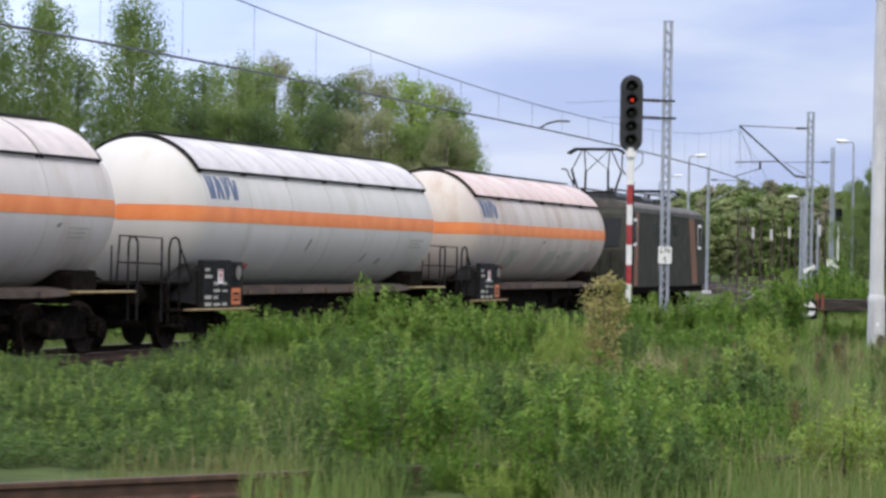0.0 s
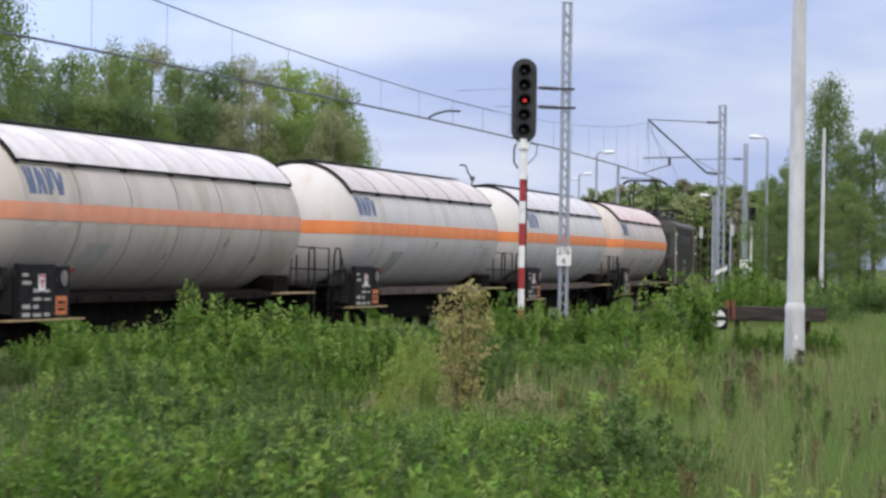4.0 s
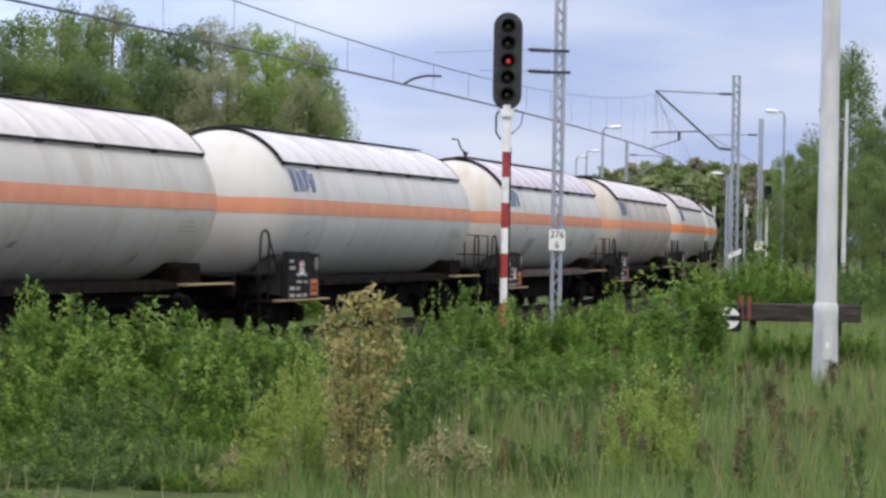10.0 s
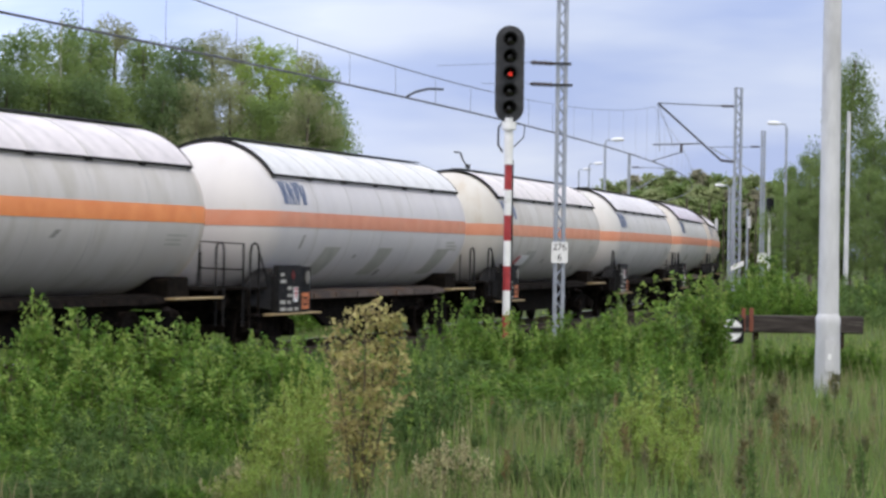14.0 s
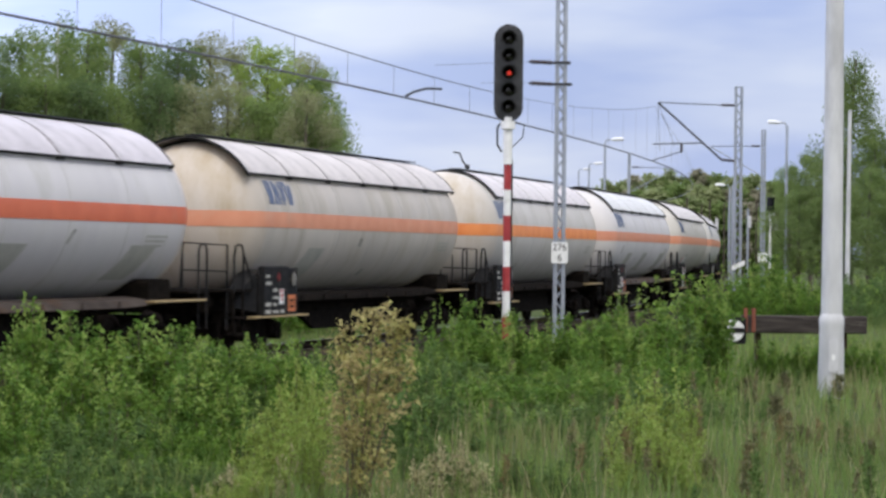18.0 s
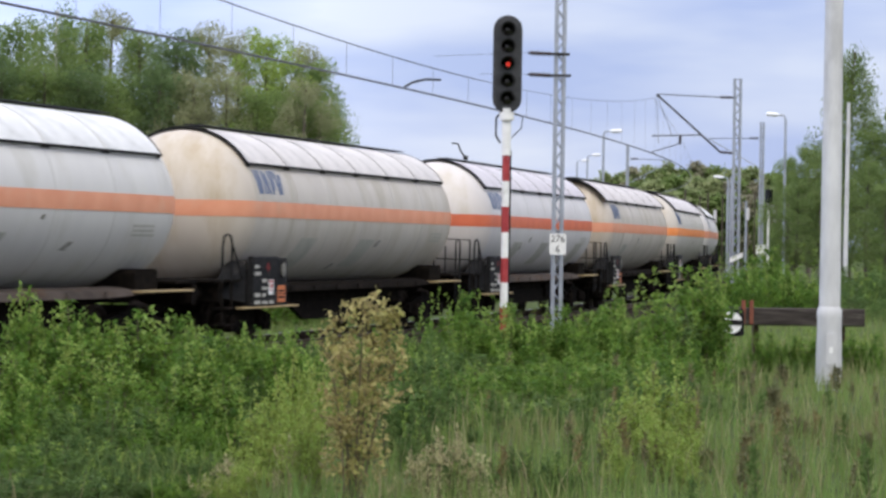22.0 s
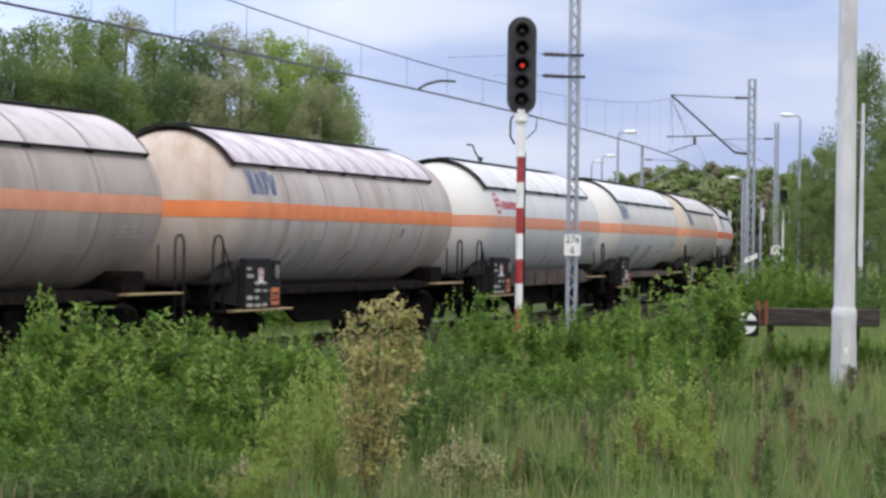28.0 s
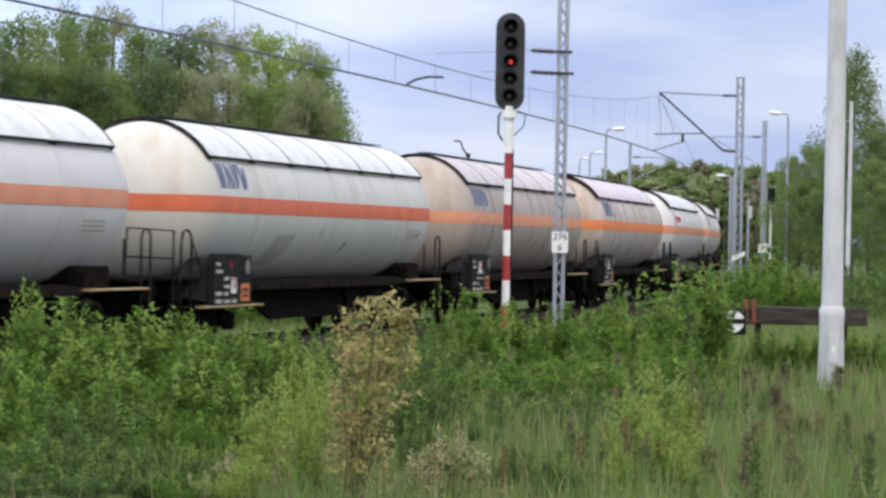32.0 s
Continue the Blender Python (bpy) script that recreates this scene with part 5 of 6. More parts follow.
    part("head", Geo().tube([(0, -0.1, zc - 0.35), (0, -0.1, zc + 0.35)], 0.2, 14), M["glassdark"], sig, "dark lamp head")
    part("arm", Geo().box(-0.1, 0.25, -0.05, 0.05, zc - 0.62, zc - 0.4), M["white"], sig)


def poles():
    x, y = 4.92, 32.0
    z0 = lie(x, y)
    pole = thing("lamp_pole", pose(x, y, z0 - 0.05), "pale grey concrete lamp pole with a thicker base", "pole")
    part("base", Geo().lathe([(0.0, 0.165), (0.02, 0.17), (0.92, 0.152), (0.97, 0.158), (1.05, 0.158), (1.10, 0.135)], 12, axis=2), M["concrete"], pole, "thick round base section")
    part("shaft", Geo().lathe([(1.08, 0.133), (8.6, 0.095), (8.62, 0.0)], 20, axis=2), M["concrete"], pole, "tapered concrete shaft")
    part("access_door", Geo().box(-0.06, 0.06, -0.172, -0.15, 0.38, 0.78, 0.015, 1), M["concrete"], pole)
    part("door_label", Geo().box(-0.022, 0.022, -0.176, -0.172, 0.53, 0.60), M["white"], pole, "small pale label")
    x, y = spot(1505, 92)
    pole = thing("wooden_pole", pose(x, y, -0.4), "tall thin weathered pole among the trees", "pole")
    part("shaft", Geo().tube([(0, 0, 0), (0.05, 0, high(187, 1505, 92) + 0.4)], [0.10, 0.065], 10), M["concrete"], pole)
    for px, top, d, e, r in ((1397, 208, 125, -1, 0.075), (1076, 236, 130, 1, 0.075), (1048, 278, 185, 1, 0.08), (1030, 288, 200, 1, 0.08), (1297, 318, 170, -1, 0.08)):
        x, y = spot(px, d)
        z = high(top, px, d) + 0.45
        lamp = thing("street_lamp", pose(x, y, -0.45), "slim grey platform lamp with a curved arm", "street lamp", "platform lamps")
        part("pole", Geo().tube([(0, 0, 0), (0, 0, z - 0.25), (0.06 * e, 0, z - 0.05), (0.35 * e, 0, z)], [r * 1.1, r * 0.8, r * 0.6, r * 0.5], 8), M["steel"], lamp)
        part("lantern", Geo().tube([(0.3 * e, 0, z - 0.01), (0.5 * e, 0, z), (0.9 * e, 0, z + 0.02), (0.98 * e, 0, z + 0.02)], [0.05, 0.11, 0.1, 0.03], 10), M["lampglass"], lamp, "pale lantern")


def far_boards():
    for px, top in ((1205, 372), (1240, 376), (1275, 372), (1333, 368), (1381, 372)):
        x, y = spot(px, 150)
        z = high(top, px, 150)
        sign = thing("trackside_board", pose(x, y, -0.5), "narrow white trackside board on a dark post", "sign", "white trackside boards")
        part("post", Geo().tube([(0, 0.04, 0), (0, 0.04, z + 0.5)], 0.04, 8), M["sleeper"], sign)
        part("board", Geo().box(-0.09, 0.09, -0.03, 0.0, z - 0.36, z + 0.36, 0.02, 1), M["concrete"], sign)
    for px, top, d in ((1178, 345, 175), (1198, 350, 190), (1222, 340, 180), (1248, 352, 200), (1262, 345, 170), (1288, 350, 190), (1345, 345, 180)):
        x, y = spot(px, d)
        tagged(part("line_post", Geo().tube([(x, y, -0.6), (x, y, high(top, px, d))], 0.06, 8), M["sleeper"]), "dark slim wooden post beside the station tracks", "post", "dark line posts")


def buffer_stop():
    x, y = 5.34, 38.0
    z0 = lie(x, y)
    stop = thing("buffer_stop", pose(x, y, z0, 0, 0, 4), "weathered timber buffer stop with a round white-black sign", "buffer stop")
    part("beam", Geo().box(-0.98, 1.02, -0.12, 0.14, 0.62, 0.88, 0.02), M["timber"], stop, "dark weathered timber beam")
    for u in (-0.55, 0.75):
        part("rail_post", Geo().box(u - 0.04, u + 0.04, 0.15, 0.27, -0.05, 0.80).box(u - 0.04, u + 0.04, 0.25, 0.95, 0.05, 0.12), M["rail"], stop, "bent rusty rail post")
    for u in (-0.80, -0.68):
        part("bracket", Geo().box(u - 0.03, u + 0.03, -0.15, -0.12, 0.64, 0.99, 0.01, 2), M["rust"], stop, "rusty red bracket")
    disc = part("sign_backing", Geo().box(-1.17, -0.80, -0.20, -0.17, 0.46, 0.86, 0.03, 1), M["black"], stop, "black square sign backing")
    part("sign_disc", Geo().lathe([(-0.22, 0.0), (-0.22, 0.158), (-0.2, 0.16)], 24, axis=1, centre=(-0.99, 0, 0.66)), M["white"], disc, "round white disc")
    part("sign_bar", Geo().box(-1.15, -0.83, -0.232, -0.222, 0.625, 0.70), M["black"], disc, "black bar across the disc")


def siding():
    """The old rail of the overgrown siding."""
    for a, b in (((-6.4, -0.2), (-2.26, 3.10)), ((-2.1, 3.2), (1.2, 4.75))):
        a, b = Vector((*a, lie(*a))), Vector((*b, lie(*b)))
        d = b - a
        n = Vector((d.y, -d.x, 0)).normalized()
        rail = thing("old_rail", pose(0, 0, 0), "rusty old rail lying in the overgrown siding", "rail", "old siding rails")
        for name, shape in (("rail_foot", [(0.07, 0.0), (0.07, 0.02), (0.012, 0.045), (-0.012, 0.045), (-0.07, 0.02), (-0.07, 0.0)]),
                            ("rail_web", [(0.012, 0.04), (0.012, 0.115), (-0.012, 0.115), (-0.012, 0.04)]),
                            ("rail_head", [(0.012, 0.11), (0.035, 0.125), (0.033, 0.152), (0.026, 0.158), (-0.026, 0.158), (-0.033, 0.152), (-0.035, 0.125), (-0.012, 0.11)])):
            pts = [a + n * u + Vector((0, 0, z)) for u, z in shape] + [b + n * u + Vector((0, 0, z)) for u, z in shape]
            k = len(shape)
            faces = [tuple(range(k)), tuple(range(k, 2 * k))[::-1]] + [(i, k + i, k + (i + 1) % k, (i + 1) % k) for i in range(k)]
            part(name, Geo().add(pts, faces), M["rail"], rail, smooth=False)
        for u in np.arange(0.3, d.length - 0.2, 0.62):
            q = a + d.normalized() * float(u)
            for e in (-1, 1):
                c = q + n * (0.085 * e)
                part("rail_clip", Geo().box(c.x - 0.03, c.x + 0.03, c.y - 0.03, c.y + 0.03, c.z - 0.01, c.z + 0.035, 0.008, 2), M["rust"], rail)


masts()
overhead_line()
signal()
poles()
far_boards()
buffer_stop()
siding()


# ---- plants ----
def leaves_mesh(name, pts, size, material, rs, droop=0.0, aspect=0.62, up=0.3, out=None):
    """One mesh of many small folded leaves at pts; out: the way that each tends to face."""
    n = len(pts)
    d = rs.normal(size=(n, 3))
    d[:, 2] = d[:, 2] * 0.7 - droop
    d /= np.linalg.norm(d, axis=1)[:, None]
    nrm = rs.normal(size=(n, 3))
    nrm[:, 2] += up
    if out is not None:
        nrm = nrm * 0.55 + out
    s = np.cross(d, nrm)
    s /= np.linalg.norm(s, axis=1)[:, None] + 1e-9
    ln = size * rs.uniform(0.6, 1.35, n)[:, None]
    a = pts - s * ln * aspect * 0.55
    b = pts + s * ln * aspect * 0.55
    c = pts + d * ln
    v = np.stack([a, b, c], 1).reshape(-1, 3)
    f = np.arange(n * 3).reshape(n, 3)
    me = bpy.data.meshes.new(name)
    me.from_pydata(v.tolist(), [], f.tolist())
    me.materials.append(M[material])
    return me


def bush_meshes(seed, leaf, wide, size=0.05, thick=3400, loose=0.07, shaggy=0.5):
    """Upright shoots and leaves of a shrub 1 unit high and wide units across; thick: leaves for a unit of width."""
    rs = np.random.RandomState(seed)
    g = Geo()
    pts = []
    stems = max(7, int(20 * wide ** 1.3))
    half = wide * 0.46
    for k in range(stems):
        a = rs.uniform(0, 2 * math.pi)
        u = math.sqrt(rs.uniform(0.0, 1))
        r = half * u
        h = (1 - 0.38 * u * u) * (1 - shaggy * rs.uniform(0, 1) ** 1.4)
        if k == 0:
            u, r, h = 0.1, half * 0.1, 1.0
        foot = np.array([math.cos(a) * r * 0.75, math.sin(a) * r * 0.75, 0])
        top = np.array([math.cos(a) * r + rs.normal() * 0.03, math.sin(a) * r + rs.normal() * 0.03, h])
        mid = (foot + top) / 2 + rs.normal(size=3) * 0.035
        if k < 14:
            g.tube([(0, 0, -0.015), foot, mid, top], [0.012, 0.012, 0.008, 0.002], 4)
        m = int(thick * wide ** 1.2 / stems * (0.4 + 0.6 * h))
        u = rs.uniform(0.05, 1.0, m)[:, None]
        curve = foot * (1 - u) ** 2 + 2 * mid * u * (1 - u) + top * u ** 2
        w = loose * (1.05 - u) ** 0.8 + 0.014
        pts.append(curve + rs.normal(size=(m, 3)) * w * np.array([1, 1, 0.6]))
        # side twigs
        for q in range(3):
            u = rs.uniform(0.35, 0.9)
            p = foot * (1 - u) ** 2 + 2 * mid * u * (1 - u) + top * u ** 2
            d = np.array([rs.normal() * 0.11, rs.normal() * 0.11, rs.uniform(0.04, 0.16)])
            n = m // 9
            pts.append(p + d * rs.uniform(0, 1, n)[:, None] + rs.normal(size=(n, 3)) * 0.02)
    # leafy shoots that stand out of the crown
    tips = []
    for k in range(int(6 + 5 * wide)):
        a, r = rs.uniform(0, 2 * math.pi), half * math.sqrt(rs.uniform(0, 1))
        foot = np.array([math.cos(a) * r, math.sin(a) * r, 0.3])
        top = np.array([math.cos(a) * r * 1.05 + rs.normal() * 0.04, math.sin(a) * r * 1.05 + rs.normal() * 0.04, rs.uniform(0.72, 1.12) - 0.25 * (r / half) ** 2])
        u = rs.uniform(0.5, 1.03, 30)[:, None]
        tips.append(foot + (top - foot) * u + rs.normal(size=(30, 3)) * np.array([0.02, 0.02, 0.012]))
    young = leaf if leaf in ("leaf_g", "leaf_l") else "leaf_t"
    n = sum(len(q) for q in tips)
    pts = np.concatenate(tips + pts)
    pts[:, 2] = np.maximum(pts[:, 2], 0.02)
    face = pts / np.array([half, half, 0.6]) - np.array([0, 0, 0.55])
    face /= np.linalg.norm(face, axis=1)[:, None] + 1e-6
    me = leaves_mesh("foliage", pts, size, leaf, rs, -0.45, up=0.3, out=face * 0.9)
    me.materials.append(M[young])
    me.polygons.foreach_set("material_index", [1] * n + [0] * (len(pts) - n))
    return g.mesh("branchwork", M["stem"]), me


ASPECTS = (0.7, 1.25, 2.1)


BUSHES = []


def shrub(meshes, px, top, wide, d, label, turn, group):
    x, y = spot(px, d)
    z0 = lie(x, y)
    tall = max(high(top, px, d) - z0, 0.2)
    w = wide / 4500 * d
    i = min(range(3), key=lambda q: abs(math.log(w / tall / ASPECTS[q])))
    meshes, w = meshes[i], w / ASPECTS[i]
    b = thing("bush", pose(x, y, z0 - 0.02), label, "bush", group)
    for name, me in zip(("branchwork", "foliage"), meshes):
        part(name, me, None, b, m=pose(0, 0, 0, 0, 0, turn) @ Matrix.Diagonal((w * 1.05, w * 1.05, tall, 1)))
    BUSHES.append((b, px, d))
    return b


def sapling(px, top, d, wide, seed=9):
    """A young tree with a few bare stems and a loose, uneven head of tawny leaves."""
    x, y = spot(px, d)
    z0 = lie(x, y)
    h = high(top, px, d) - z0
    rs = np.random.RandomState(seed)
    g = Geo()
    pts = []
    for k, (fx, tx, hh) in enumerate(((0.0, -0.02, 1.0), (-0.04, -0.16, 0.90), (0.03, 0.15, 0.93), (0.05, 0.20, 0.72), (-0.06, -0.22, 0.74), (0.0, 0.06, 0.82), (-0.02, -0.09, 0.62))):
        foot = np.array([fx, rs.normal() * 0.04, 0.0])
        tip = np.array([tx * wide / 0.64, rs.normal() * 0.10, hh * h])
        mid = foot * 0.45 + tip * 0.55 + np.array([-tx * 0.25, 0, 0.02])
        at = lambda u: foot * (1 - u) ** 2 + 2 * mid * u * (1 - u) + tip * u ** 2
        g.tube([at(u) for u in (0, 0.25, 0.5, 0.75, 1.0)], [0.011, 0.009, 0.007, 0.005, 0.002], 5)
        for j in range(22):
            u = rs.uniform(0.04, 1.0) if j < 18 else rs.uniform(0.92, 1.0)
            p = at(u)
            reach = wide * (0.13 + 0.19 * math.sin(math.pi * min(1.0, u * 0.9)))
            a = rs.uniform(0, 2 * math.pi)
            q = p + np.array([math.cos(a) * reach, math.sin(a) * reach, rs.uniform(0.02, 0.12)]) * rs.uniform(0.3, 1.0)
            g.tube([p, (p + q) / 2 + np.array([0, 0, 0.015]), q], [0.004, 0.003, 0.0015], 3)
            for w in (0.45, 0.75, 1.0):
                m = rs.randint(3, 10)
                pts.append(p + (q - p) * w + rs.normal(size=(m, 3)) * np.array([0.034, 0.034, 0.028]))
    b = thing("sapling", pose(x, y, z0 - 0.02), "tawny young sapling in thin yellowish leaf amid the grass", "sapling")
    part("branchwork", g, M["stem"], b)
    part("foliage", leaves_mesh("foliage", np.concatenate(pts), 0.041, "leaf_y", rs, 0.25, 0.6, up=0.0), None, b)
    BUSHES.append((b, px, d))


def tree_meshes(seed, leaf, bark, size=0.087, leaves=17500, slim=0.22, droop=0.0, low=0.30, open_=0.75):
    """Trunk and crown of a tree 1 unit high; leaf size in metres for a height of 9 m."""
    rs = np.random.RandomState(seed)
    g = Geo()
    bend = rs.normal(size=2) * 0.02
    spine = [(bend[0] * math.sin(u * 3), bend[1] * math.sin(u * 4), u) for u in np.linspace(0, 0.97, 8)]
    g.tube(spine, [0.016 * (1 - 0.9 * u) + 0.002 for u in np.linspace(0, 1, 8)], 8)
    pts, outs = [], []
    limbs = 38
    for k in range(limbs):
        u = low + (0.97 - low) * (k + rs.uniform(0, 0.8)) / limbs
        a = k * 2.4 + rs.uniform(-0.5, 0.5)
        env = slim * (math.sin(math.pi * min(1, ((u - low) / (1 - low)) ** 0.75 * 0.93 + 0.07))) ** 0.6 * rs.uniform(0.65, 1.15)
        p = np.array([bend[0] * math.sin(u * 3), bend[1] * math.sin(u * 4), u])
        q = p + np.array([math.cos(a) * env, math.sin(a) * env, 0.05 - droop * 0.10 * rs.uniform(0.3, 1)])
        mid = (p + q) / 2 + np.array([0, 0, 0.03])
        g.tube([p, mid, q], [0.006 * (1.1 - u), 0.004 * (1.1 - u), 0.001], 3)
        for j in range(4):
            w = rs.uniform(0.35, 1.05)
            c = p + (q - p) * w + rs.normal(size=3) * 0.012
            m = int(leaves / limbs / 4)
            sp = np.array([0.032, 0.032, 0.026 + 0.03 * droop]) * rs.uniform(0.7, 1.3)
            o = rs.normal(size=(m, 3))
            o /= np.linalg.norm(o, axis=1)[:, None] ** open_
            if droop:
                o[:, 2] -= np.abs(rs.normal(size=m)) * droop
            pts.append(c + o * sp)
            face = o / (np.linalg.norm(o, axis=1)[:, None] + 1e-6) + np.array([math.cos(a), math.sin(a), 0.55]) * 0.8
            outs.append(face * 1.2)
    pts = np.concatenate(pts)
    return g.mesh("trunk", M[bark]), leaves_mesh("crown", pts, size / 9.0, leaf, rs, 0.2 + droop, up=0.2, out=np.concatenate(outs))


def tree(meshes, px, top, d, label, wide=1.0, group="trees beside the line", base=-0.5, turn=0.0):
    x, y = spot(px, d)
    h = high(top, px, d) - base
    t = thing("tree", pose(x, y, base), label, "tree", group)
    for name, me in zip(("trunk", "crown"), meshes):
        part(name, me, None, t, m=pose(0, 0, 0, 0, 0, turn) @ Matrix.Diagonal((h * wide, h * wide, h, 1)))
    return t


def woods():
    rnd = random.Random(11)
    kinds = dict(
        birch=tree_meshes(1, "tree_a", "birch", slim=0.15, droop=0.9, open_=0.7, leaves=17500),
        green=tree_meshes(2, "tree_a", "bark", slim=0.19, droop=0.3, open_=0.75),
        dark=tree_meshes(3, "tree_b", "bark", slim=0.19, droop=0.2, open_=0.75),
        pale=tree_meshes(4, "tree_c", "bark", slim=0.18, droop=0.1, open_=0.7, leaves=16000, size=0.074),
        bright=tree_meshes(5, "tree_d", "bark", slim=0.19, open_=0.75),
        droop=tree_meshes(6, "tree_a", "birch", slim=0.17, droop=1.1, open_=0.7, leaves=17500),
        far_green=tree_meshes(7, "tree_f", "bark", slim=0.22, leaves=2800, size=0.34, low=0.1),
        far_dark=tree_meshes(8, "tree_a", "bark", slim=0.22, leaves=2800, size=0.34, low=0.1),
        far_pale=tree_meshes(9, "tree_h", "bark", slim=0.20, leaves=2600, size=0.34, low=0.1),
    )
    for k in ("side", "side_birch"):
        kinds[k] = tree_meshes(31 if k == "side" else 32, "tree_e", "bark", slim=0.19 if k == "side" else 0.15, droop=0.3 if k == "side" else 0.9)
    say = dict(side="dense mid-green tree beside the line", side_birch="slender drooping birch beside the line", birch="slender drooping birch in fresh spring leaf", green="leafy green tree in spring foliage", dark="dense dark green tree in the wood", pale="pale tree in thin new foliage",
               bright="bright yellow-green leafy tree", droop="weeping birch at the edge of the wood")
    rows = [(-640, -150, 80, "birch"), (-540, -130, 84, "birch"), (-440, -165, 80, "birch"), (-300, -135, 80, "birch"), (-120, -125, 82, "birch"), (-210, 20, 90, "dark"), (-370, 10, 92, "green"), (-500, 0, 92, "dark"),
            (-40, 58, 90, "dark"), (45, 38, 88, "green"), (112, 6, 86, "droop"), (165, 38, 90, "green"), (205, 26, 94, "pale"), (255, 58, 90, "green"), (322, 68, 87, "dark"), (380, 56, 92, "pale"),
            (432, 72, 90, "pale"), (482, 78, 87, "bright"), (535, 92, 92, "pale"), (560, 112, 88, "green"), (548, 150, 83, "pale"), (592, 165, 86, "droop"), (20, 110, 84, "dark"), (90, 120, 84, "green"), (150, 130, 84, "dark"), (220, 135, 84, "green"),
            (300, 125, 84, "dark"), (352, 140, 84, "pale"), (412, 138, 84, "pale"), (465, 160, 84, "green"), (520, 165, 84, "green"), (-60, 130, 86, "green"), (-150, 110, 86, "dark"), (-260, 100, 86, "green"),
            (-330, 110, 86, "dark"), (-430, 100, 86, "green"), (-560, 90, 86, "dark"), (-620, 60, 90, "green"), (575, 190, 84, "green")]
    for px, top, d, k in rows:
        d *= 0.91
        tree(kinds[k], px, top, d, say[k], rnd.uniform(0.9, 1.15), turn=rnd.uniform(0, 360))
    # right of the line
    for px, top, d, k, w in ((1512, 84, 112, "side_birch", 0.95), (1440, 262, 125, "side", 1.0), (1405, 285, 130, "green", 1.0), (1475, 255, 120, "side", 1.0), (1552, 235, 110, "green", 1.0), (1545, 290, 100, "side", 1.2), (1600, 190, 110, "side", 1.0),
                             (1650, 180, 105, "side", 1.0), (1700, 200, 105, "side", 1.0), (1420, 330, 120, "side", 1.3), (1385, 340, 140, "side", 1.2), (1500, 330, 110, "side", 1.3), (1460, 340, 110, "side", 1.2), (1575, 330, 95, "side", 1.3)):
        tree(kinds[k], px, top, d, say[k], w, turn=rnd.uniform(0, 360))
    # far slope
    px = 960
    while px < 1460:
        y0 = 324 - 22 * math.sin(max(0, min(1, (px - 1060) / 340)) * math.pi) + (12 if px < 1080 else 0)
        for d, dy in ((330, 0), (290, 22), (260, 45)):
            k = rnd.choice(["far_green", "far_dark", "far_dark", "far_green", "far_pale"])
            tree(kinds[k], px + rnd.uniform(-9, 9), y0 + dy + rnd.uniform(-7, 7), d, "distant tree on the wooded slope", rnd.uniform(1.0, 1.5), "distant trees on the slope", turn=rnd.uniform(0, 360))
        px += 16


